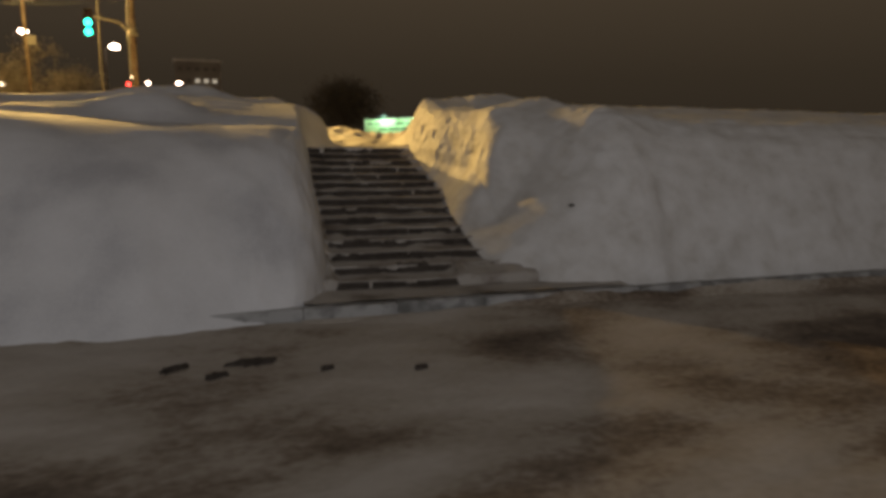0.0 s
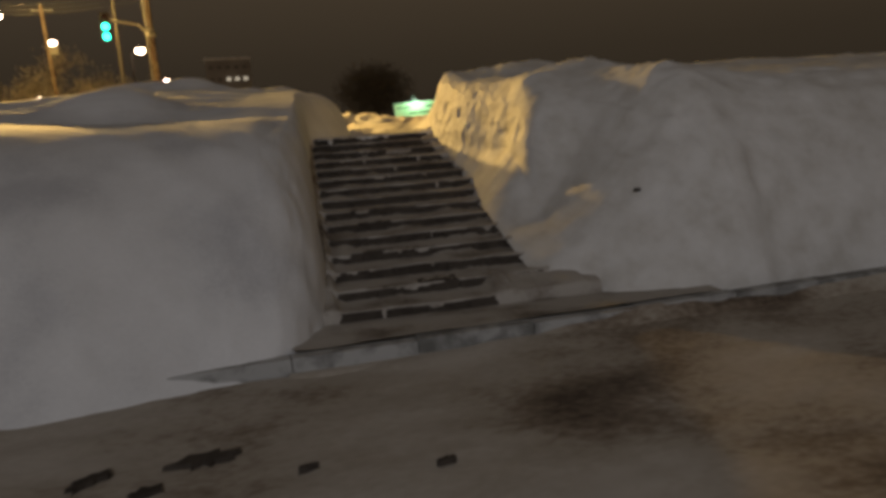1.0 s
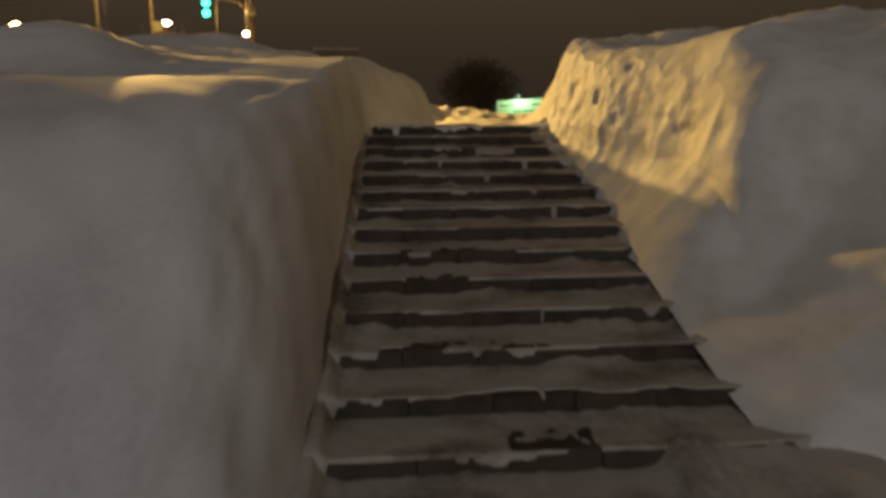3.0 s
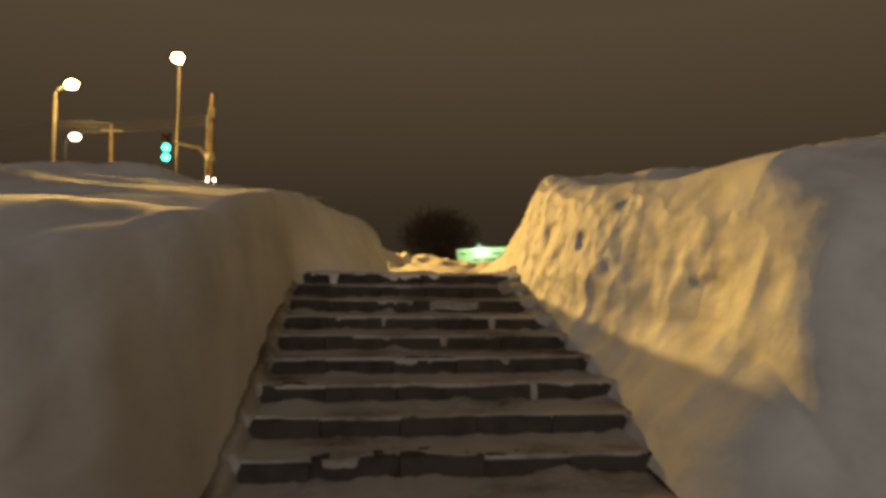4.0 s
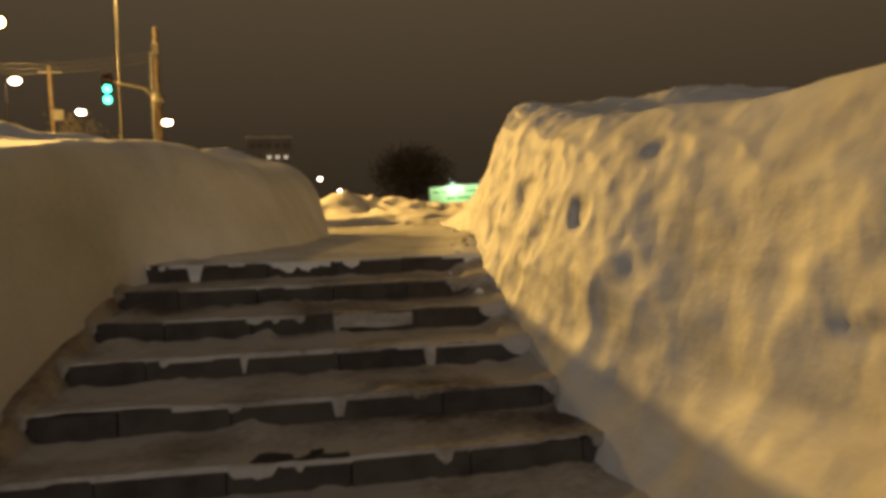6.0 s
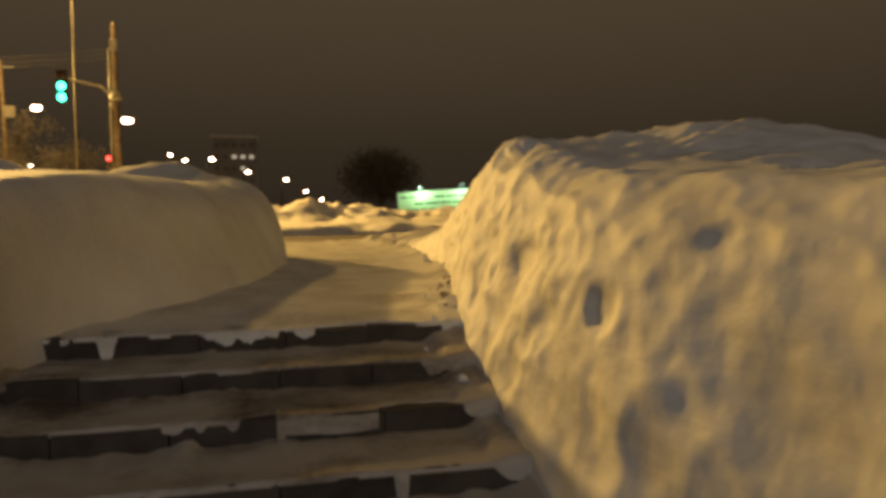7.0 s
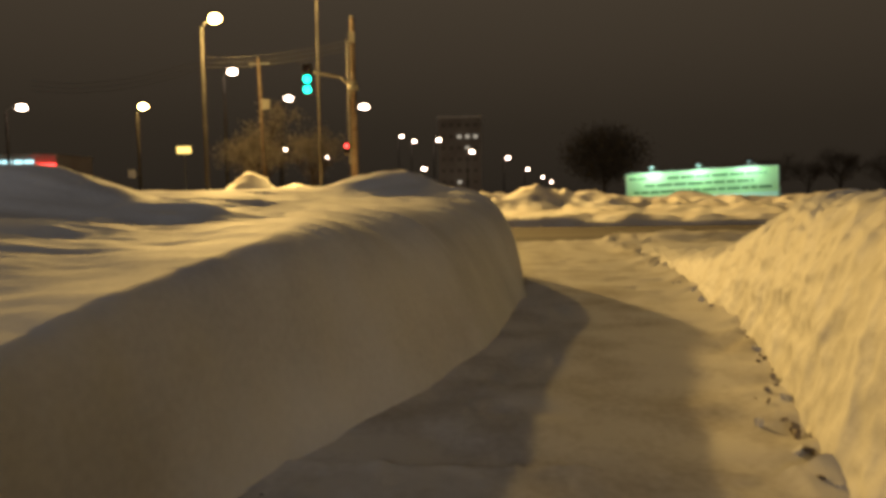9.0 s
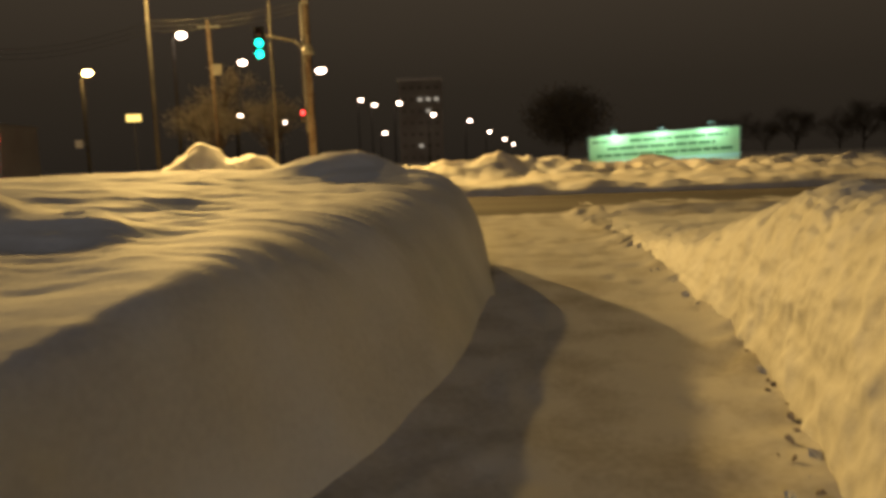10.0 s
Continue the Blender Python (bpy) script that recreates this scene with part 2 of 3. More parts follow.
# ---------------------------------------------------------------- snow banks
def spaced(start, first, growth, end):
    out, d = [start], first
    while out[-1] < end:
        out.append(out[-1] + d)
        d *= growth
    return np.array(out)


def eased(y, at, values):
    """Interpolation with the corners rounded off."""
    return sum(np.interp(y + d, at, values) for d in (-0.4, -0.2, 0.0, 0.2, 0.4)) / 5


def left_foot(y):
    return eased(y, [-6.7, -5.9, -5.3, -3.0, -1.0, -0.3, 0.6, 1.2, 2.2, 3.3, 4.3, 5.0, 5.4, 6.0, 8, 14], [-2.55, -1.92, -1.62, -1.44, -1.30, -1.22, -0.97, -0.75, -0.45, -0.22, -0.05, 0.15, 0.24, 0.18, 0.1, 0.0])


def right_foot(y):
    return eased(y, [-6.7, -5.9, -5.5, -5.0, -4.4, -4.0, -3.5, -3.0, -2.0, -1.0, 0.0, 0.7, 2.5, 5.0, 9.3, 14], [1.6, 0.90, 0.66, 0.60, 0.62, 0.65, 0.69, 0.73, 0.80, 0.86, 0.97, 1.16, 1.64, 1.98, 2.28, 2.5])


def front(x, y, foot, reach, seed, power=2.6):
    """How far the face towards the lower street has risen, 0 to 1."""
    u = np.clip((y - foot - 0.12 * fbm(x * 1.3, x * 0 + 2.0, 3, seed)) / reach, 0, 1)
    return 1 - (1 - u) ** power


def left_top(x, y):
    p = np.interp(y, [-5, -2.5, -2, -1.3, -0.8, 0, 1, 2, 4.8, 8, 14], [0.26, 0.29, 0.42, 0.55, 0.61, 0.68, 0.79, 0.85, 0.97, 1.02, 1.0])
    p = p + 0.08 * np.exp(-((x + 3.2) / 1.2) ** 2 - ((y - 0.3) / 1.2) ** 2)
    p = p + 0.10 * ramp01((-1.3 - x) / 1.5) * ramp01((y + 0.8) / 3) - 0.16 * ramp01((-4.0 - x) / 2.0) * np.exp(-(y / 3.0) ** 2) + 0.2 * ramp01((-3.6 - x) / 2.0) * np.exp(-((y + 2.5) / 1.6) ** 2)
    p = p + (0.10 + 0.11 * ramp01((-2.0 - x) / 0.8)) * ramp01((-1.45 - x) / 0.45) * (0.55 + 0.45 * ramp01((x + 5.0) / 1.5)) * (1 + 0.35 * fbm(x * 1.7, y * 1.2, 3, 25)) * np.exp(-((y - 1.75 - 0.15 * np.sin(1.9 * x)) / 0.30) ** 2)
    p = p + 0.30 * np.exp(-((x + 3.5) / np.where(x > -3.5, 0.5, 0.95)) ** 2 - ((y + 1.7) / 0.55) ** 2)
    p = p + 0.10 * np.exp(-((x + 4.2) / 1.4) ** 2 - ((y - 3.5) / 0.5) ** 2)
    p = p + 0.36 * np.exp(-((x + 1.25) / 0.75) ** 2 - ((y - 6.3) / 0.7) ** 2) * (1 + 0.2 * fbm(x * 4, y * 4, 3, 9))
    p = p + 0.04 * ramp01((x + 1.9) / 0.6) * ramp01((y + 0.8) / 0.8) * ramp01((3.5 - y) / 1.0)
    d = ramp01((y + 2.6) / 0.8) * (0.2 + 0.8 * ramp01((left_foot(y) - 0.25 - x) / 0.9))
    p = p + d * (0.032 * fbm(x * 1.2 + 0.7 * y, y * 3.8 - x * 0.9, 4, 21) + 0.006 * fbm(x * 2.6 + 1.4 * y, y * 7.0 - x * 4.2, 3, 23) + 0.012 * (1 - np.abs(grain(x * 1.1 + y * 0.6, y * 3.6 - x * 0.8, 31))) ** 2)
    p = p + d * (0.016 * fbm(x * 2.4 + 1.2 * y, y * 4.6 - x * 2.4, 4, 29) + 0.010 * fbm(x * 6.0 + 2 * y, y * 9.0 - x * 3, 4, 27))
    back = 5.45 + 1.9 * np.clip(0.1 - x, 0, 4.2)
    b = 1 - np.clip((y - back + 0.9) / 1.1, 0, 1) ** 2.2
    z = LOW - 0.12 + (p - LOW + 0.12) * front(x, y, -6.30 + 0.55 * ramp01((x + 2.05) / 0.35), 3.85, 11, 2.9)
    return np.where(y > 2, p * b, z)


def right_top(x, y):
    p = np.interp(y, [-5, -4, -3, -2, -1, -0.5, 0, 1.2, 2.6, 3.6, 5, 6.5, 8, 10, 13], [0.58, 0.60, 0.56, 0.58, 0.72, 0.84, 0.91, 0.97, 0.96, 0.80, 0.53, 0.34, 0.20, 0.14, 0.0])
    p = p + 0.24 * np.exp(-((x - 2.3) / 0.75) ** 2 - ((y + 2.7) / 0.75) ** 2)
    p = p + 0.14 * np.exp(-((x - 2.7) / 0.8) ** 2 - (y / 1.0) ** 2) - 0.17 * ramp01((x - 2.2) / 1.8) * ramp01((-1.5 - y) / 2)
    p = p + 0.03 * fbm(x * 1.6, y * 1.6, 4, 41) + 0.05 * ramp01((x - 1.4) / 0.5) * fbm(x * 7, y * 7, 4, 47)
    z = LOW - 0.12 + (p - LOW + 0.12) * front(x, y, -5.84, 1.9, 15)
    slump = np.minimum(np.interp(y, [-5.85, -5.4, -5.0, -4.4, -3.9, -3.3, -2.9, -2.4], [LOW - 0.1, -1.05, -0.62, -0.10, 0.22, 0.54, 0.80, 1.4]), p)
    k = ramp01((2.5 - x) / 1.1)
    z = z * (1 - k) + np.minimum(slump, p) * k
    near = floor_at(y) + 0.12 + 0.24 * ramp01((y + 5.2) / 0.8) - 1.3 * np.clip(x - 1.05, 0, 9) - 0.5 * ramp01((-5.45 - y) / 0.3)
    return np.where(y > 2, p, np.maximum(z, near))


def bank(name, foot, top, side, wide, flare, apron, roughness, material, label, lean):
    """A dug snow bank: a steep face along the path, a rounded rim and a wide top."""
    y = np.concatenate((np.arange(-6.7, -4.5, 0.03), np.arange(-4.5, 3.0, 0.018), np.arange(3.0, 7.5, 0.04), spaced(7.5, 0.06, 1.10, 16.0)))
    v = np.linspace(0, 1, 84)
    d = spaced(0.03, 0.03, 1.07, 70.0)
    f = foot(y)
    w = np.interp(y, [-5.6, -5.0, -4.3, -3.7, -3.1, -1.0, 0.8, 2.2, 5, 13], wide)
    a = apron(y)
    rim = f + side * (w + 0.28 * a)
    zf, zt = floor_at(y) - 0.17 + 0.28 * lean * ramp01((-2.2 - y) / 1.5) * ramp01((y + 5.55) / 0.5), top(rim, y)
    zf = np.minimum(zf, zt - 0.01)
    a = a[:, None]
    # towards the lower street the face leans back into an even slope
    g = lean * ramp01((-3.55 - y) / 0.7)[:, None]
    off = w[:, None] * ((1 - g) * (1 - np.cos(v * np.pi / 2)) ** 1.4 + g * v)
    rise = (1 - g) * np.sin(v * np.pi / 2) ** 0.85 + g * v ** 1.15
    ledge = a * np.clip(v / 0.22, 0, 1)
    off = np.maximum(off, 0) + 0.28 * ledge - np.interp(y, [-0.2, 1.4, 4.4, 5.2], [flare[0], flare[1], flare[1], 0.06])[:, None] * (1 - v) ** 5
    XW = f[:, None] + side * off
    ZW = zf[:, None] + (zt - zf)[:, None] * rise
    XP = rim[:, None] + side * d[None, :]
    YP = np.repeat(y[:, None], len(d), 1)
    ZP = top(XP, YP)
    blend = np.exp(-d / 0.5)[None, :]
    ZP = ZP + blend * (zt - top(rim + side * 0.03, y))[:, None]
    X, Z = np.concatenate((XW, XP), 1), np.concatenate((ZW, ZP), 1)
    Y = np.repeat(y[:, None], X.shape[1], 1)
    if side > 0:
        X, Y, Z = X[:, ::-1], Y[:, ::-1], Z[:, ::-1]
    s = Z + 0.6 * X
    X, Y, Z = along_normal(X, Y, Z, -roughness(X, Y, Z, s))
    return tagged(sheet(name, X, Y, Z, material, label=label), category="snow bank", kind="stuff")


def left_rough(X, Y, Z, s):
    street = ramp01((-3.2 - Y) / 1.0)
    return (0.030 + 0.02 * street) * fbm(Y * 0.9 + X * 1.1, s * 0.9, 3, 51) + 0.03 * street * fbm(X * 4, Z * 1.6, 5, 57) + 0.005 * fbm(Y * 2.5, s * 6 + X, 3, 55)


# hollows left by shovels and fallen lumps: along the path, height, half width, half height, depth
DENTS = [(-2.01, 0.44, 0.13, 0.045, 0.016), (-1.58, 0.23, 0.07, 0.065, 0.028), (-2.95, -0.10, 0.12, 0.04, 0.018), (-1.35, 0.40, 0.09, 0.06, 0.010), (-1.2, 0.10, 0.08, 0.07, 0.012),
         (-0.85, 0.30, 0.07, 0.09, 0.014), (-2.6, 0.02, 0.07, 0.10, 0.007), (-1.6, -0.05, 0.06, 0.12, 0.010), (-0.3, 0.12, 0.08, 0.05, 0.016), (0.7, 0.20, 0.12, 0.06, 0.010), (1.6, 0.35, 0.12, 0.10, 0.010)]


def right_rough(X, Y, Z, s):
    s = (Z + 1.0 * (X - right_foot(Y))) * (1 + 0.5 * ramp01((Y - 0.3) / 1.2))
    wob = 0.5 * fbm(Y * 2.0, s * 2.0, 3, 77)
    d2, c2 = cells(Y * 6.0 + wob, s * 5.5 + 1.5 * wob, 67)
    d3, c3 = cells(Y * 13.0 - wob, s * 13.0 + wob, 69)
    near = np.exp(-np.clip(X - right_foot(Y) - 0.35, 0, 9) / 0.35) * ramp01((Y + 4.2) / 0.9)
    upper = ramp01((Y + 1.9) / 1.2) * (1 - 0.4 * ramp01((Y - 0.4) / 1.0))
    patch = 0.35 + 0.65 * ramp01((fbm(Y * 1.5, s * 1.5, 3, 91) + 0.15) / 0.35)
    # scoops of the shovel, with crisp ridges between them
    d = cells(Y * 2.3 + 1.2 * wob, s * 2.0 - 1.2 * wob, 61)[0]
    d4 = cells(Y * 5.5 - wob, s * 4.5 + wob, 79)[0]
    out = near * ((0.034 - 0.014 * ramp01((Y + 0.2) / 1.0)) * d ** 2 - 0.008 + 0.024 * (0.3 + 0.7 * upper) * d4 ** 2)
    out = out + near * (0.35 + 0.65 * upper) * patch * upper * (0.022 * (c2 - 0.45) * ramp01((0.74 - d2) / 0.42) + 0.014 * (c3 - 0.3) * ramp01((0.7 - d3) / 0.4))
    out = out + near * 0.007 * fbm(Y * 9 + s, s * 9 - Y, 4, 70)
    out = out + 0.020 * fbm(Y * 0.9, s * 0.9, 3, 71) + 0.010 * fbm(Y * 1.7 + 0.8 * s, s * 3.1 - 0.5 * Y, 3, 72) + near * (0.008 + 0.006 * ramp01((Y - 0.4) / 1.0)) * fbm(Y * 4 + 2 * s, s * 5 - 2 * Y, 5, 73)
    street = ramp01((-4.0 - Y) / 0.8)
    out = out + street * (0.05 * fbm(X * 1.3, Z * 1.3 + Y, 4, 74) + 0.020 * fbm(X * 5 + Y, Z * 5, 4, 75))
    for y, z, a, b, depth in DENTS:
        r = np.sqrt(((Y - y + 0.16 * wob) / a) ** 2 + ((Z - z - 0.14 * wob) / b) ** 2) * (1 + 0.45 * fbm(Y * 11, Z * 11, 2, 78))
        out = out - depth * ramp01((1.5 - r) / 1.0) * near
    return out


bank("snow_bank", left_foot, left_top, -1, [0.62, 0.58, 0.45, 0.34, 0.22, 0.08, 0.30, 0.80, 0.76, 0.6], (0.07, 0.32), lambda y: y * 0, left_rough, SNOW, "smooth wind-drifted snow bank beside the steps", 0.0)
bank("snow_bank", right_foot, right_top, 1, [1.70, 1.55, 1.05, 0.48, 0.36, 0.34, 0.34, 0.45, 0.9, 1.2], (0.14, 0.12), lambda y: 1.2 * ramp01((-1.2 - y) / 2.0) * ramp01((y + 4.9) / 1.4), right_rough, SNOW_CUT, "lumpy shovelled snow bank lit by sodium lamps", 1.0)

# the trodden path beyond the steps
py = np.concatenate((np.arange(0.02, 8, 0.06), np.linspace(8.05, 12.9, 50)))
px = np.concatenate((np.linspace(-14, -1.7, 40), np.arange(-1.6, 3.2, 0.05), np.linspace(3.3, 16, 50)))
PX, PY = np.meshgrid(px, py)
PZ = floor_at(PY) + 0.02 * fbm(PX * 1.4, PY * 1.0, 4, 81) + 0.012 * fbm(PX * 6, PY * 5, 3, 83) - 0.016 * np.clip(fbm(PX * 4.5, PY * 3.2, 2, 85) - 0.22, 0, 0.5) / 0.3
PZ = PZ + 0.17 * np.exp(-((PY - 11.9 - 0.3 * np.sin(PX)) / 0.7) ** 2) * (0.25 + 0.75 * ramp01((PX - 2.0) / 1.5) + 0.5 * np.abs(fbm(PX * 1.8, PY * 2.2, 4, 87)))
PZ = PZ + 0.10 * np.clip(1 - (right_foot(PY) - PX) / 0.4, 0, 1) ** 2 * (0.6 + 0.8 * fbm(PX * 5, PY * 5, 3, 89)) * ramp01(PY / 0.5)
tagged(sheet("path_snow", PX, PY, PZ, SNOW_PATH, label="trodden snow path between the banks"), category="path", kind="structure")

# the far side of the upper street
fy = np.concatenate((np.arange(20.6, 34, 0.12), spaced(34, 0.2, 1.12, 240)))
fx = np.concatenate((np.linspace(-140, -16, 70), np.arange(-15.8, 24, 0.16), np.linspace(24.2, 160, 70)))
FX, FY = np.meshgrid(fx, fy)
FZ = np.interp(FY, [20.6, 20.9, 21.4, 22.2, 24.5, 27, 31, 45, 90, 240], [-0.05, 0.22, 0.36, 0.38, 0.62, 0.92, 0.78, 0.62, 0.9, 1.2])
FZ = FZ + 0.55 * np.exp(-((FX - 2.1) / 0.9) ** 2 - ((FY - 25.5) / 0.9) ** 2) + 0.35 * np.exp(-((FX - 3.8) / 1.5) ** 2 - ((FY - 26.0) / 1.1) ** 2) + 0.3 * np.exp(-((FX - 0.3) / 1.6) ** 2 - ((FY - 25.5) / 1.2) ** 2)
FZ = FZ + 0.40 * np.exp(-((FX - 9.6) / 1.0) ** 2 - ((FY - 30.5) / 1.0) ** 2)
FZ = FZ + 1.25 * np.exp(-((FX + 9.8) / 1.1) ** 2 - ((FY - 27.0) / 1.0) ** 2) + 0.8 * np.exp(-((FX + 7.6) / 0.9) ** 2 - ((FY - 27.0) / 1.0) ** 2)
lump = ramp01((FY - 20.7) / 0.5) * np.exp(-np.clip(FY - 30, 0, 99) / 6)
pile = np.exp(-((FY - 25.8) / 1.6) ** 2)
FZ = FZ + lump * (0.16 * fbm(FX * 0.8, FY * 0.9, 4, 91) + (0.07 + 0.14 * pile) * fbm(FX * 2.4, FY * 2.4, 4, 95) + 0.16 * pile * np.abs(fbm(FX * 1.1, FY * 1.1, 4, 97)))
tagged(sheet("far_snow_ridge", FX, FY, FZ, SNOW_FAR, label="ploughed snow ridge across the upper street"), category="snow ridge", kind="stuff")

# ---------------------------------------------------------------- steps
stairs = thing("steps", (0, 0, 0), "dark stone outdoor steps half buried in trodden snow", "stairs", kind="structure")
stairs.matrix_basis = pose(0, -0.125, SINK, 0, 0, ASKEW)
BLOCK = 0.40
block_meshes, JOINTS = [], []
for k in range(4):
    bm = box(bmesh.new(), 0.0015, BLOCK - 0.0015, 0.0, RUN + 0.03, -RISE, 0.0, 0.006)
    for v in bm.verts:
        v.co += Vector((0, 0.006 * (k % 2) * (1 if v.co.z > -0.05 else 0.4), 0.003 * (k - 1.5)))
    me = bpy.data.meshes.new("step_block")
    bm.to_mesh(me)
    bm.free()
    me.materials.append(STONE)
    block_meshes.append(me)
for k in range(STEPS):
    x = -0.035 + random.uniform(-0.03, 0.03) - 4 * BLOCK
    JOINTS.append([])
    while x < 0.9:
        JOINTS[k].append(x)
        ob = new("step_block", random.choice(block_meshes))
        ob.parent = stairs
        ob.location = (x, -k * RUN + random.uniform(-0.004, 0.006), -k * RISE + random.uniform(-0.005, 0.004))
        x += BLOCK


def flight(X, Y):
    """From the flight's own plan to the place's."""
    a = math.radians(ASKEW)
    return X * math.cos(a) - Y * math.sin(a), X * math.sin(a) + Y * math.cos(a) - 0.125


STONE_END = [0.74, 0.68, 0.68, 0.70, 0.78, 0.80, 0.84, 0.69, 0.80, 0.84, 0.72, 0.74, 0.82, 0.86, 0.24]   # where clean stone ends


def tread_snow(k):
    """The snow that lies on tread k: thin at the nosing, deep at the riser behind it and at both ends."""
    y0, z0 = -k * RUN, SINK - k * RISE
    lf, rf = -1.155 - 0.005 * k, 1.0
    x = np.arange(lf - 0.55, rf + (0.2 if k < 4 else 0.06 if k < 12 else 0.30), 0.011)
    u = np.concatenate(([-0.03, -0.02, 0.0], np.linspace(0.04, 1.0, 14)))
    X, U = np.meshgrid(x, u)
    Y = y0 + 0.012 + U * (RUN - 0.006)
    line = x * 0 + k
    edge = 0.012 * fbm(x * 3.0, line * 3.7, 4, 101)
    setback = 0.16 * np.clip(fbm(x * 2.3, line * 4.4, 4, 115) - 0.12, 0, 0.6)
    # a clump on the stone's end, a gap of bare stone beyond it, then the foot of the bank
    clump = np.exp(-((x - STONE_END[k] - 0.11) / 0.10) ** 4) * (0.85 + 0.5 * fbm(x * 7, line * 2.3, 3, 103)) * (0.4 if 4 < k < 9 else 1.0)
    right_end = 0.7 * ramp01((x - rf + 0.22) / 0.4) + (0.25 if k == 0 else 0.55) * np.clip(clump, 0, 1.2)
    left_end = np.clip(1 - (x - lf + 0.03 * fbm(x * 9, line * 1.9, 3, 113)) / 0.05, 0, 1)
    buried = ramp01((x - 0.22 + 0.06 * fbm(x * 5, line, 3, 127)) / 0.1) * ramp01((1.2 - x) / 0.1) if k == STEPS - 1 else x * 0
    ends = np.clip(left_end + right_end + 0.6 * buried, 0, 1.1)
    drift = np.clip(fbm(x * 3.0, line * 5.3, 4, 105) - 0.08, 0, 1)
    lie = 0.012 + 0.075 * drift + 0.02 * np.clip(fbm(x * 11, line * 2.7, 2, 117), 0, 1)
    Z = z0 + 0.008 + 0.006 * fbm(X * 6, Y * 6, 3, 107) + 0.006 * fbm(X * 17, Y * 15, 3, 111) + lie[None, :] * np.clip(U, 0, 1) ** 2.0
    Z = Z + 0.10 * ends[None, :] * (0.25 + 0.75 * np.clip(U, 0, 1) ** 0.7)
    drip = 0.06 * np.clip(fbm(x * 3.5, line * 7.1, 4, 109) - 0.36, 0, 1) * 2 + 0.10 * np.clip(ends, 0, 1)
    drip = drip + 0.03 * np.clip(fbm(x * 11, line * 3.1, 4, 123) - 0.16, 0, 1)
    for joint in JOINTS[k]:
        if random.random() < (0.45 if k < 4 else 0.05):
            drip = np.maximum(drip, random.uniform(0.05, 0.09) * (np.abs(x - joint - 0.006 * fbm(x * 30, line, 2, 119)) < random.uniform(0.008, 0.022)))
    if k == 0:
        drip = np.maximum(drip, 0.09 * np.exp(-((x + 0.82) / 0.035) ** 4))
        drip = np.maximum(drip, 0.034 * ramp01((x + 0.42) / 0.05) * ramp01((0.05 - x) / 0.1) * (0.8 + 1.5 * fbm(x * 17, line, 4, 125)))
    if k == 2:
        drip = np.maximum(drip, 0.052 * ramp01((x + 0.05) / 0.02) * ramp01((0.36 - x) / 0.02) * (1 + 0.15 * fbm(x * 12, line, 2, 129)))
    hang = drip > 0.016
    setback = np.where(hang, 0, setback)
    Y = Y + (setback - 0.006 + edge)[None, :] * np.clip(1 - U, 0, 1) ** 2
    Y[0] = np.where(hang, y0 - 0.010, Y[2])
    Y[1] = np.where(hang, y0 - 0.014, Y[2])
    Z[0] = np.where(hang, z0 - np.minimum(drip * 1.3, 0.112), z0 - 0.012)
    Z[1] = np.where(hang, z0 - 0.3 * np.minimum(drip, 0.08), z0 - 0.004)
    X, Y = flight(X, Y)
    return tagged(sheet("tread_snow", X, Y, Z, SNOW_TREAD if k else SNOW_PATH, label="brownish trodden snow lying on a step"), category="snow", group="snow on the steps", kind="stuff")


for k in range(STEPS):
    tread_snow(k)

# the landing below and its kerb
ly, lx = np.arange(-6.02, -STEPS * RUN + RUN + 0.01, 0.03), np.arange(-1.95, 2.0, 0.04)
LX, LY = np.meshgrid(lx, ly)
tagged(sheet("landing_snow", LX, LY, FOOT + 0.012 + 0.012 * fbm(LX * 3, LY * 4, 4, 121), SNOW_TREAD, label="trodden snow on the landing below the steps"), category="landing", kind="structure")
kerb = thing("kerb", (0, 0, 0), "worn grey concrete kerb edging the lower street", "kerb", kind="structure")
bm = box(bmesh.new(), 0.002, 0.998, -0.075, 0.075, -0.20, 0.0, 0.014)
for v in bm.verts:
    v.co.z += 0.004 * math.sin(v.co.x * 7)
kerb_mesh = bpy.data.meshes.new("kerb_stone")
bm.to_mesh(kerb_mesh)
bm.free()
kerb_mesh.materials.append(KERB)
for k in range(-1, 10):
    ob = new("kerb_stone", kerb_mesh)
    ob.parent = kerb
    ob.matrix_basis = pose(-1.97 + k, -6.06 + random.uniform(-0.01, 0.01), FOOT - 0.005 + random.uniform(-0.01, 0.008), 0, random.uniform(-0.6, 0.6), random.uniform(-0.5, 0.5))


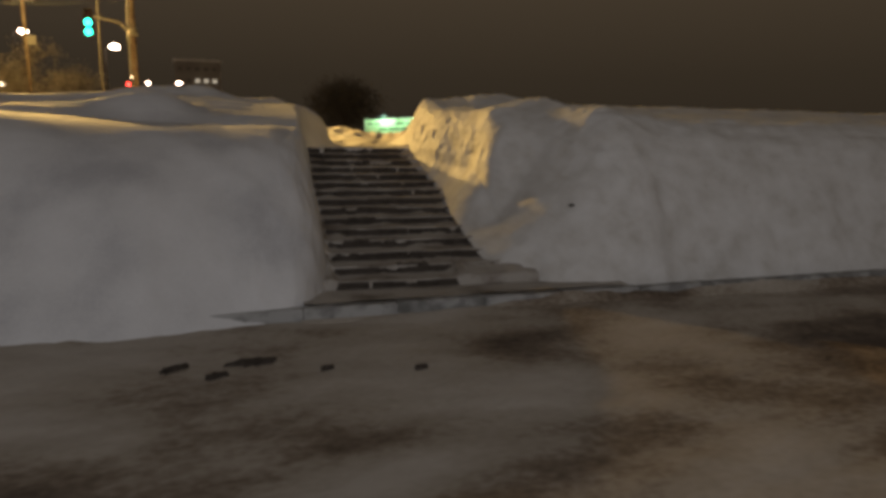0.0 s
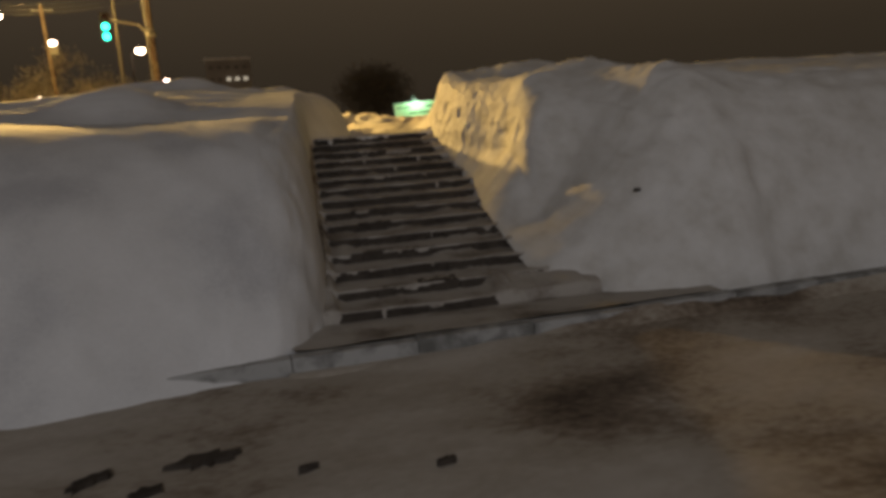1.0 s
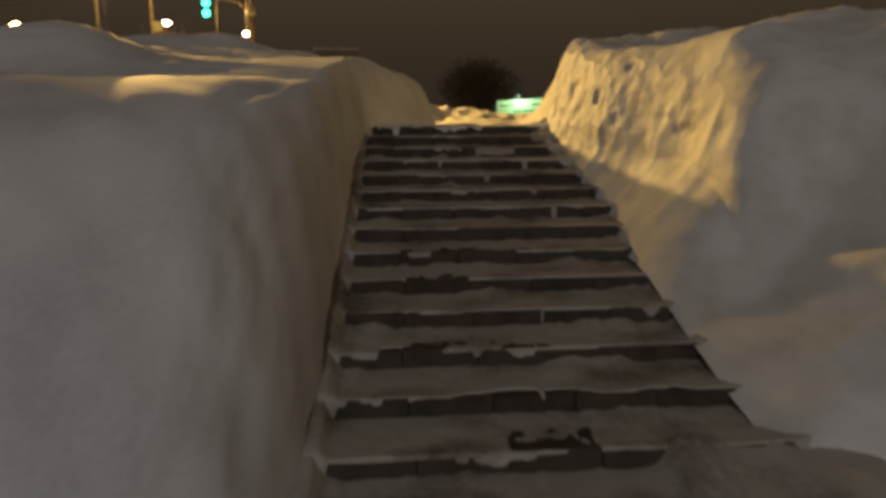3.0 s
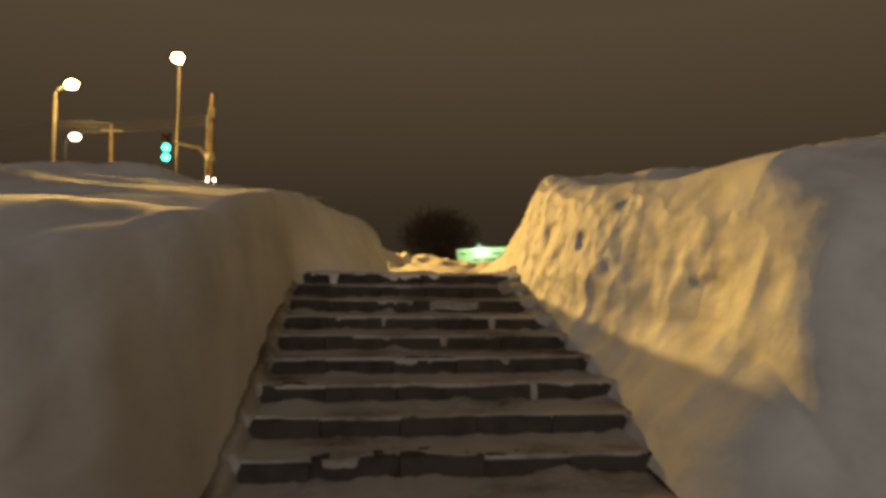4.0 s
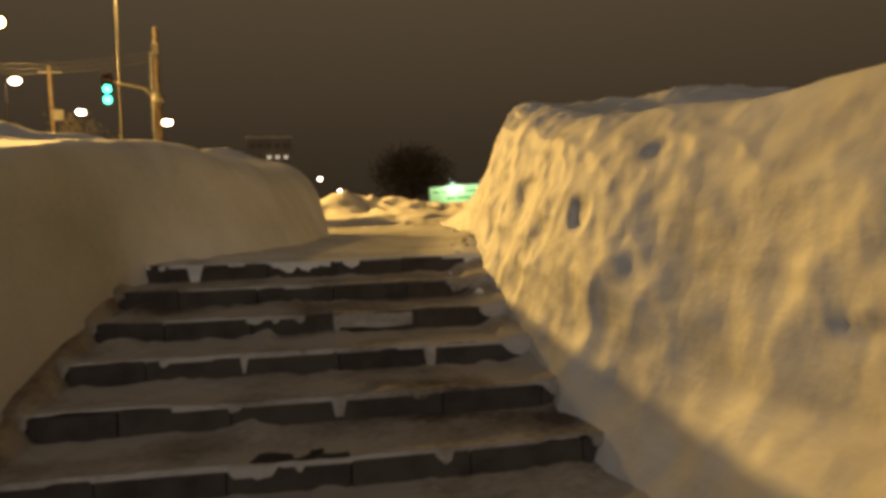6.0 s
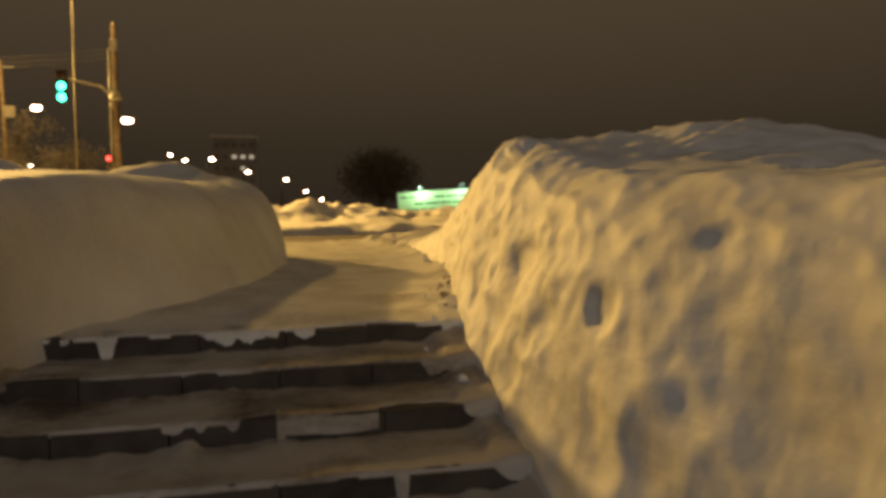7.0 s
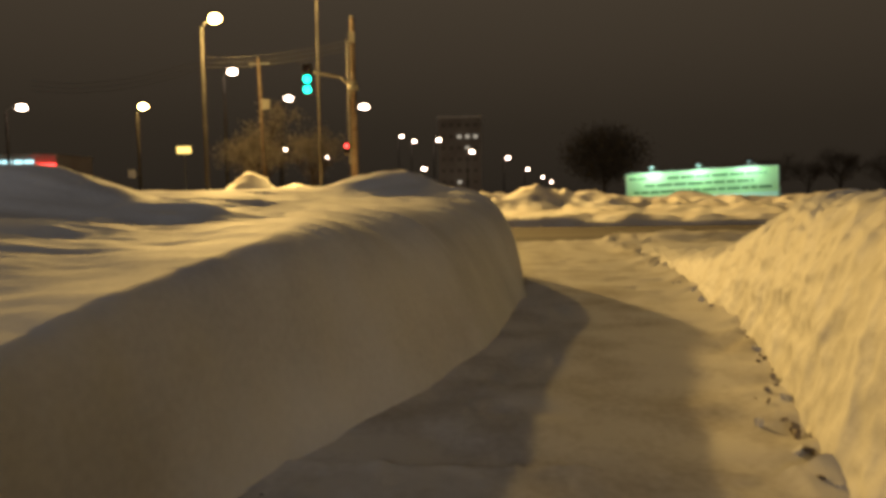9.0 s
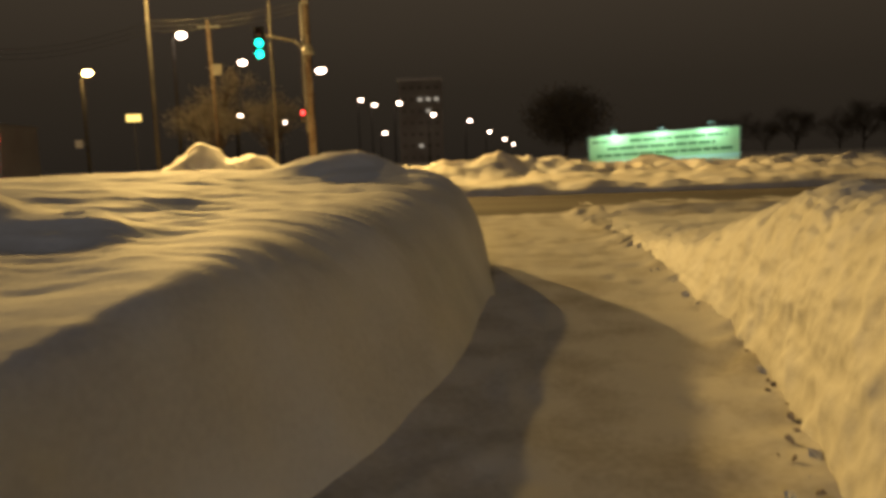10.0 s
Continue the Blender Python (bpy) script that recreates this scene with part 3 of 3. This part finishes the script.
# ---------------------------------------------------------------- street furniture
def street_lamp(at, head_at, lens, radius=0.11, label="tall concrete street lamp with a glowing sodium head", group="street lamps"):
    """A pole with a curved arm and a cobra head, whose lens is at head_at."""
    base, tip = Vector(at), Vector(head_at)
    th = thing("street_lamp", at, label, "street lamp", group)
    h = tip.z - base.z
    part("pole", rod(bmesh.new(), (0, 0, -0.5), (0, 0, h - 0.4), radius * 1.5, radius * 0.9, 12), CONCRETE, th, smooth=True)
    d = tip - base
    way = Vector((d.x, d.y, 0))
    n = way.normalized() if way.length > 0.05 else Vector((0, -1, 0))
    reach = max(way.length, 0.3)
    pts = [Vector((0, 0, h - 0.5)), Vector((0, 0, h - 0.1)) + n * 0.05, Vector((0, 0, h + 0.15)) + n * reach * 0.5, Vector((0, 0, h + 0.14)) + n * reach]
    part("arm", bent(bmesh.new(), pts, 0.035), STEEL, th, smooth=True)
    m = Matrix.Translation(Vector((0, 0, h + 0.12)) + n * reach) @ Vector((n.x, n.y, 0)).to_track_quat("X", "Z").to_matrix().to_4x4()
    head = part("lamp_head", box(bmesh.new(), -0.30, 0.32, -0.15, 0.15, -0.02, 0.13, 0.05, m), STEEL, th)
    # the lens is oversize: its extra glowing area stands in for glare
    bm = bmesh.new()
    bmesh.ops.create_uvsphere(bm, u_segments=14, v_segments=8, radius=1.0, matrix=m @ Matrix.Translation((0.02, 0, -0.03)) @ Matrix.Diagonal((0.50, 0.32, 0.26, 1)))
    part("lens", bm, lens, head, "glowing lamp lens", smooth=True)
    return th


street_lamp((-17.2, 41.2, 0.0), (LAMP_A[0], LAMP_A[1], LAMP_A[2] + 0.45), G_SODIUM, 0.09)
for base, head, lens in (((-22.8, 60.4, 0.0), (-21.9, 60.0, 12.5), G_PALE), ((-23.2, 80.0, 0.0), (-22.2, 80.0, 13.0), G_PALE), ((-30.9, 60.3, 0.0), (-30.2, 60.0, 9.6), G_SODIUM),
                         ((-43.0, 60.0, 0.0), (-41.5, 60.0, 9.75), G_PALE), ((-12.6, 70.0, 0.0), (-11.7, 70.0, 10.5), G_PALE), ((-34.8, 120.0, 0.5), (-34.0, 120.0, 10.0), G_PALE),
                         ((-31.4, 140.0, 0.5), (-30.6, 140.0, 9.8), G_PALE), ((-8.6, 140.0, 0.5), (-7.6, 140.0, 12.9), G_PALE), ((-1.9, 150.0, 0.5), (-0.9, 150.0, 11.1), G_PALE),
                         ((6.8, 170.0, 0.5), (7.85, 170.0, 10.7), G_PALE), ((14.6, 210.0, 0.5), (15.6, 210.0, 9.5), G_PALE), ((-13.9, 170.0, 0.5), (-12.9, 170.0, 8.4), G_PALE),
                         ((31.5, 300.0, 0.8), (32.5, 300.0, 7.6), G_PALE), ((22.0, 240.0, 0.8), (23.0, 240.0, 8.0), G_PALE), ((-20.0, 178.0, 0.5), (-19.2, 178.0, 17.2), G_PALE), ((-17.0, 182.0, 0.5), (-16.2, 182.0, 16.2), G_PALE)):
    street_lamp(base, head, lens, 0.12, "distant street lamp with a pale glowing head")


def signal_head(parent, at, sections, lit, turn=0.0, size=0.30):
    """A traffic signal: a housing of stacked sections, each with a lens and a hood."""
    h = size * 1.15
    top = at[2] + h * sections / 2
    head = part("signal_housing", box(bmesh.new(), at[0] - size * 0.55, at[0] + size * 0.55, at[1] - 0.09, at[1] + 0.12, top - h * sections, top, 0.03), BLACK, parent, "black signal housing")
    for k in range(sections):
        z = top - h * (k + 0.5)
        bm = bmesh.new()
        bmesh.ops.create_uvsphere(bm, u_segments=16, v_segments=8, radius=size * 0.40, matrix=Matrix.Translation((at[0], at[1] - 0.09, z)) @ Matrix.Diagonal((1, 0.3, 1, 1)))
        part("lens", bm, lit.get(k, LENS_OFF), head, "glowing signal lens" if k in lit else "dark signal lens", smooth=True)
        bm = bmesh.new()
        for q in range(9):
            a0, a1 = math.radians(180 * q / 9), math.radians(180 * (q + 1) / 9)
            r = size * 0.45
            vs = [bm.verts.new((at[0] + r * math.cos(a), y, z + r * math.sin(a))) for a, y in ((a0, at[1] - 0.09), (a1, at[1] - 0.09), (a1, at[1] - 0.30), (a0, at[1] - 0.30))]
            bm.faces.new(vs)
        bmesh.ops.solidify(bm, geom=bm.faces[:], thickness=0.008)
        part("hood", bm, BLACK, head)
    return head


mast = thing("traffic_signal", (-7.02, 36.9, 0.0), "traffic signal showing green on a weathered mast arm", "traffic signal")
part("mast", rod(bmesh.new(), (0, 0, -0.5), (0, 0, 11.1), 0.22, 0.13, 14), RUST, mast, "weathered rusty mast", smooth=True)
part("collar", rod(bmesh.new(), (0, 0, 7.1), (0, 0, 7.6), 0.32, 0.24, 14), STEEL, mast, smooth=True)
part("arm", bent(bmesh.new(), [Vector((-0.2, 0, 6.7)), Vector((-0.28, 0, 7.4)), Vector((-0.7, 0, 7.85)), Vector((-2.3, 0, 8.15))], 0.07), STEEL, mast, "curved steel arm", smooth=True)
part("conduit", rod(bmesh.new(), (-0.26, -0.05, 3.0), (-0.26, -0.05, 9.8), 0.05), STEEL, mast, smooth=True)
signal_head(mast, (-2.55, -0.1, 7.75), 3, {2: G_GREEN, 1: G_GREEN}, 0, 0.50)
signal_head(mast, (-0.42, -0.1, 3.85), 2, {0: G_RED}, 0, 0.30)
part("bracket", box(bmesh.new(), -0.18, 0.18, -0.22, -0.10, 9.7, 10.3, 0.03), STEEL, mast, "pale bracket near the mast's top")
part("cap", rod(bmesh.new(), (0, 0, 11.05), (0, 0, 11.2), 0.15, 0.10, 12), STEEL, mast, smooth=True)
street_lamp((-9.0, 37.0, 0.0), (LAMP_E[0], LAMP_E[1], LAMP_E[2] + 0.45), G_SODIUM, 0.055)

pole = thing("utility_pole", (-14.6, 45.0, 0.0), "bare weathered utility pole with a small bracket", "utility pole")
part("pole", rod(bmesh.new(), (0, 0, -0.5), (-0.25, 0, 10.7), 0.16, 0.11, 12), RUST, pole, smooth=True)
part("crossbar", rod(bmesh.new(), (-0.9, 0, 10.3), (0.5, 0, 10.3), 0.04), STEEL, pole)
part("bracket", box(bmesh.new(), -0.1, 0.5, -0.15, 0.15, 7.2, 7.9, 0.03), STEEL, pole)


def cable(a, b, sag, n=14):
    pts = [Vector(a).lerp(Vector(b), k / n) - Vector((0, 0, 4 * sag * (k / n) * (1 - k / n))) for k in range(n + 1)]
    bm = bmesh.new()
    side = (Vector(b) - Vector(a)).cross(Vector((0, 0, 1))).normalized() * 0.014
    rings = [[bm.verts.new(p + side * math.cos(w) + Vector((0, 0, 0.014 * math.sin(w)))) for w in (0, 1.257, 2.513, 3.77, 5.027)] for p in pts]
    for r0, r1 in zip(rings, rings[1:]):
        for q in range(5):
            bm.faces.new((r0[q - 1], r0[q], r1[q], r1[q - 1]))
    ob = part("overhead_cable", bm, CABLE, None, "thin overhead cable catching the lamp light")
    return tagged(ob, category="cable", group="overhead cables")


for k in range(3):
    cable((-17.2, 41.2, 10.0 - 0.3 * k), (-7.02, 36.9, 9.9 - 0.25 * k), 0.3)
    cable((-17.2, 41.2, 9.9 - 0.3 * k), (-34.0, 50.0, 10.4 - 0.35 * k), 0.7)

# the small plates and signs across the crossing
plate = thing("road_sign", (-30.78, 70.0, 0.0), "small lit yellow road sign on a post", "road sign")
part("post", rod(bmesh.new(), (0, 0, -0.3), (0, 0, 6.9), 0.06), STEEL, plate)
part("panel", box(bmesh.new(), -0.75, 0.75, -0.12, -0.06, 6.15, 6.85, 0.02), G_YELLOW, plate, "glowing yellow panel")
plate = thing("road_sign", (-30.9, 59.9, 0.0), "small white plate on the lamp post", "road sign")
part("panel", box(bmesh.new(), -0.75, -0.10, -0.25, -0.2, 3.3, 4.0, 0.02), mat("white_plate", (0.7, 0.7, 0.72), 0.5), plate)
part("clamp", box(bmesh.new(), -0.3, 0.1, -0.22, 0.1, 3.6, 3.7, 0.01), STEEL, plate)

shop = thing("shop", (-56.0, 79.0, 0.0), "low shop with a bright cyan window front", "shop")
part("wall", box(bmesh.new(), -8, 8.0, -3.5, 4, -0.3, 6.6, 0.05), FACADE, shop)
part("roof", box(bmesh.new(), -8.3, 8.2, -3.6, 4.3, 6.6, 6.8, 0.08), FACADE, shop, "flat roof edge")
for k in range(5):
    win = part("window", box(bmesh.new(), -7.4 + 2.6 * k, -5.1 + 2.6 * k, -3.58, -3.50, 1.0, 6.1, 0.03), G_KIOSK, shop, "glowing shop window")
    part("frame", box(bmesh.new(), -6.3 + 2.6 * k, -6.2 + 2.6 * k, -3.66, -3.59, 1.0, 6.1, 0.01), STEEL, win)
part("sign_box", box(bmesh.new(), 5.2, 7.9, -3.9, -3.52, 4.7, 5.6, 0.04), G_RED, shop, "glowing red sign box")

# ---------------------------------------------------------------- the long lit board
ROLL = -2.2
board = new("billboard")
board.matrix_basis = Matrix.Translation((14.25, 43.5, 0.0)) @ Matrix.Rotation(math.atan2(-3.0, 8.8), 4, "Z") @ Matrix.Rotation(math.radians(ROLL), 4, "Y")
tagged(board, "long pale green billboard with dark writing, lit from above", "billboard")
W = 4.65
panel = part("panel", box(bmesh.new(), -W, W, -0.06, 0.06, 0.55, 2.62, 0.01), BOARD, board)
for z0, z1 in ((0.50, 0.56), (2.61, 2.68)):
    part("frame_rail", box(bmesh.new(), -W - 0.05, W + 0.05, -0.10, 0.10, z0, z1, 0.01), STEEL, board)
for x in (-W, W):
    part("frame_post", box(bmesh.new(), x - 0.05, x + 0.05, -0.10, 0.10, -0.4, 2.68, 0.01), STEEL, board)
part("lower_band", box(bmesh.new(), -W + 0.02, W - 0.02, -0.085, -0.066, 0.60, 1.02), mat("white_band", (0.66, 0.86, 0.86), 0.5), panel, "white lower band")
rng = random.Random(5)
for z, x0, x1, h in ((2.22, -2.0, 3.9, 0.16), (1.78, -3.4, 3.2, 0.16), (1.34, -4.1, 4.2, 0.16), (2.26, -4.4, -3.2, 0.12)):
    x = x0
    while x < x1:
        w = rng.uniform(0.35, 1.0)
        part("writing_bar", box(bmesh.new(), x, min(x + w, x1), -0.075, -0.064, z - h / 2, z + h / 2), INK, panel)
        x += w + 0.10
for x in (-2.9, 0.0, 2.9):
    arm = part("lamp_arm", bent(bmesh.new(), [Vector((x, 0.0, 2.65)), Vector((x, -0.5, 2.95)), Vector((x, -0.9, 2.95))], 0.02), STEEL, board)
    part("flood_lamp", box(bmesh.new(), x - 0.22, x + 0.22, -1.0, -0.82, 2.90, 3.02, 0.02), BLACK, arm)
    lamp("board_light", board.matrix_basis @ Vector((x, -0.85, 2.80)), (0.58, 1.0, 0.72), 120, 0.06)


# ---------------------------------------------------------------- trees and far houses
def tree(at, height, spread, twig, crown_low, seed, label, dense=2600, round_crown=False):
    """A tapered trunk, forking limbs and a crown of thin twigs."""
    rg = random.Random(seed)
    th = thing("tree", at, label, "tree", "bare winter trees")
    bm = bmesh.new()
    rod(bm, (0, 0, -0.4), (0, 0, height * 0.45), height * 0.022, height * 0.013, 9)
    ends = []
    for k in range(13):
        a, z0 = rg.uniform(0, 6.28), height * rg.uniform(crown_low, 0.46)
        r = spread * rg.uniform(0.35, 0.75)
        p, q = Vector((0, 0, z0)), Vector((r * math.cos(a), r * math.sin(a), z0 + height * rg.uniform(0.15, 0.42)))
        rod(bm, p, q, height * 0.008, height * 0.004, 6)
        for j in range(4):
            e = q + Vector((rg.gauss(0, 0.3) * spread, rg.gauss(0, 0.3) * spread, height * rg.uniform(0.0, 0.16)))
            rod(bm, p.lerp(q, rg.uniform(0.5, 1)), e, height * 0.004, height * 0.0015, 5)
            ends.append(e)
        ends.append(q)
    part("trunk", bm, BARK, th)
    verts, faces = [], []
    for k in range(dense):
        if round_crown:
            e = Vector((rg.gauss(0, 1), rg.gauss(0, 1), rg.gauss(0, 1))).normalized() * rg.random() ** 0.4 * (0.88 + 0.12 * rg.random())
            ends = [Vector((e.x * spread, e.y * spread, height * 0.58 + e.z * height * 0.38))]
        c = rg.choice(ends) + Vector((rg.gauss(0, 0.15) * spread, rg.gauss(0, 0.15) * spread, rg.gauss(0, 0.05) * height))
        d = Vector((rg.gauss(0, 1), rg.gauss(0, 1), rg.gauss(0.4, 0.8))).normalized() * rg.uniform(0.05, 0.13) * spread
        s = Vector((rg.gauss(0, 1), rg.gauss(0, 1), rg.gauss(0, 1))).normalized() * 0.010 * spread * rg.uniform(0.6, 1.8)
        n = len(verts)
        verts += [c - s, c + s, c + d + s * 0.4, c + d * 0.6 + s.cross(d).normalized() * s.length]
        faces += [(n, n + 1, n + 2), (n + 1, n + 3, n + 2), (n, n + 2, n + 3)]
    me = bpy.data.meshes.new("crown")
    me.from_pydata(verts, [], faces)
    me.materials.append(twig)
    crown = new("crown", me)
    crown.parent = th
    return th


tree((-17.6, 55.0, 0.3), 8.2, 2.9, TWIG, 0.15, 3, "bare tree lit yellow by the street lamp", 5000)
tree((-14.2, 57.0, 0.3), 7.6, 2.4, TWIG, 0.15, 4, "bare tree behind the utility pole", 3500)
tree((16.6, 90.0, 0.5), 10.2, 5.4, DARKTWIG, 0.12, 5, "dark round-crowned tree in the distance", 8000, True)
for k, (x, h) in enumerate(((47, 7.0), (53, 6.2), (59, 8.3), (64, 6.8), (69, 8.0), (76, 8.8), (84, 7.5))):
    tree((x, 110.0 + 2 * (k % 3), 0.6), h, h * 0.42, DARKTWIG, 0.12, 20 + k, "dark tree of a distant row", 3000)

block = thing("apartment_building", (-4.2, 186.0, 0.5), "dark distant apartment block with few lit windows", "building")
part("wall", box(bmesh.new(), -5.6, 5.6, -5.5, 6, -0.5, 21.5, 0.05), FACADE, block)
part("roof", box(bmesh.new(), -5.9, 5.9, -5.9, 6.4, 21.5, 22.1, 0.08), SNOW_FAR, block)
pane_dark = mat("dark_pane", (0.20, 0.185, 0.17), 0.3, spec=0.4)
lit = {(2, 5), (3, 5), (4, 5), (3, 4), (2, 1)}
for fl in range(7):
    for c in range(5):
        on = (c, fl) in lit
        win = part("window", box(bmesh.new(), -4.85 + 2.1 * c, -3.75 + 2.1 * c, -5.60, -5.50, 1.5 + 2.95 * fl, 2.4 + 2.95 * fl), G_WINDOW if on else pane_dark, block, "lit window" if on else "")
        part("sill", box(bmesh.new(), -5.1 + 2.1 * c, -3.5 + 2.1 * c, -5.72, -5.50, 1.28 + 2.95 * fl, 1.38 + 2.95 * fl), FACADE, win)

# slush pushed up against the kerb
sx, sv = np.arange(-2.0, 9.0, 0.03), np.linspace(0, 1, 12)
SX, SV = np.meshgrid(sx, sv)
heap = np.clip(0.08 + 0.7 * ramp01((SX + 0.4) / 1.8) + 0.5 * ramp01((SX + 1.0) / 1.0) * fbm(SX * 1.3, SX * 0 + 1.0, 4, 131), 0.0, 1.1) * 0.13
SY = -6.115 - SV * (0.14 + 0.9 * heap)
SZ = LOW + 0.02 + heap * (1 - SV) ** 1.6 + 0.012 * fbm(SX * 6, SV * 2, 3, 133) * (1 - SV) - 0.05 * SV ** 4
tagged(sheet("kerb_slush", SX, SY, SZ, SNOW_ROAD, label="dirty slush pushed up against the kerb"), category="snow", kind="stuff")

# lumps of snow that broke off the shovelled bank
rg = random.Random(11)
bm = bmesh.new()
for k in range(80):
    y = rg.choice((0.4, 0.9, 2.0, 3.4, 5.5, 8.0)) + rg.gauss(0, 0.45) if k < 65 else rg.uniform(-1.2, 0.3)
    x = float(right_foot(np.array(y))) - abs(rg.gauss(0, 0.16)) + 0.10
    r = rg.uniform(0.010, 0.036)
    m = pose(x, y, float(floor_at(np.array(y))) + 0.02 + r * 0.3, rg.uniform(0, 360), rg.uniform(0, 360), 0) @ Matrix.Diagonal((r, r * rg.uniform(0.6, 1), r * rg.uniform(0.5, 0.9), 1))
    g = bmesh.ops.create_icosphere(bm, subdivisions=1, radius=1.0, matrix=m)
    for v in g["verts"]:
        v.co += Vector((rg.gauss(0, 1), rg.gauss(0, 1), rg.gauss(0, 1))) * r * 0.26
tagged(part("snow_crumbs", bm, SNOW_CUT, None, "small broken snow lumps along the path edge"), category="snow", kind="stuff")

# brown grit that gathered where the path meets the bank
bm = bmesh.new()
for k in range(70):
    y = rg.choice((0.3, 0.9, 1.5, 2.2)) + rg.gauss(0, 0.3)
    x = float(right_foot(np.array(y))) - abs(rg.gauss(0, 0.12)) + 0.06
    r = rg.uniform(0.006, 0.020)
    m = pose(x, y, float(floor_at(np.array(y))) + 0.035 + r * 0.2, rg.uniform(0, 360), rg.uniform(0, 360), 0) @ Matrix.Diagonal((r * 1.5, r, r * 0.6, 1))
    g = bmesh.ops.create_icosphere(bm, subdivisions=1, radius=1.0, matrix=m)
    for v in g["verts"]:
        v.co += Vector((rg.gauss(0, 1), rg.gauss(0, 1), rg.gauss(0, 1))) * r * 0.22
tagged(part("path_grit", bm, SNOW_ROAD, None, "brown icy grit along the path edge"), category="grit", kind="stuff")

# bare dark patches worn through the snow of the lower street
for x, y, a, b, turn in ((-2.55, -7.38, 0.21, 0.10, 6), (-3.14, -7.40, 0.20, 0.06, 38), (-2.85, -7.68, 0.12, 0.06, 30), (-1.29, -8.01, 0.07, 0.03, 10), (-2.0, -7.75, 0.06, 0.02, 15)):
    rg = random.Random(int(100 * x))
    bm = bmesh.new()
    ring = []
    for q in range(22):
        w = 2 * math.pi * q / 22
        r = 0.95 + 0.35 * math.sin(3 * w + 6 * rg.random()) * rg.random() + rg.uniform(-0.34, 0.34)
        ring.append(bm.verts.new((0.75 * a * r * math.cos(w), 0.75 * b * r * math.sin(w), 0.0)))
    low = [bm.verts.new((v.co.x * 1.1, v.co.y * 1.1, -0.06)) for v in ring]
    bm.faces.new(ring)
    for q in range(22):
        bm.faces.new((ring[q - 1], low[q - 1], low[q], ring[q]))
    ob = part("asphalt_patch", bm, STONE, None, "dark bare asphalt patch in the packed street snow")
    ob.matrix_basis = pose(x, y, LOW + 0.045 + 0.03 * float(fbm(np.array(x * 0.7), np.array(y * 1.1), 5, 3)), 0, 0, turn)
    tagged(ob, category="asphalt patch", group="bare patches", kind="stuff")

# a stone stuck in the snow face towards the street
bm = bmesh.new()
bmesh.ops.create_icosphere(bm, subdivisions=2, radius=0.032, matrix=Matrix.Diagonal((1.4, 0.8, 0.6, 1)))
for v in bm.verts:
    v.co *= 1 + 0.2 * noise.noise(v.co * 25)
ob = part("stone", bm, STONE, None, "small dark stone stuck in the snow bank")
ob.location = (1.62, -5.15, float(right_top(np.array(1.62), np.array(-5.15))) - 0.01)
tagged(ob, category="stone")
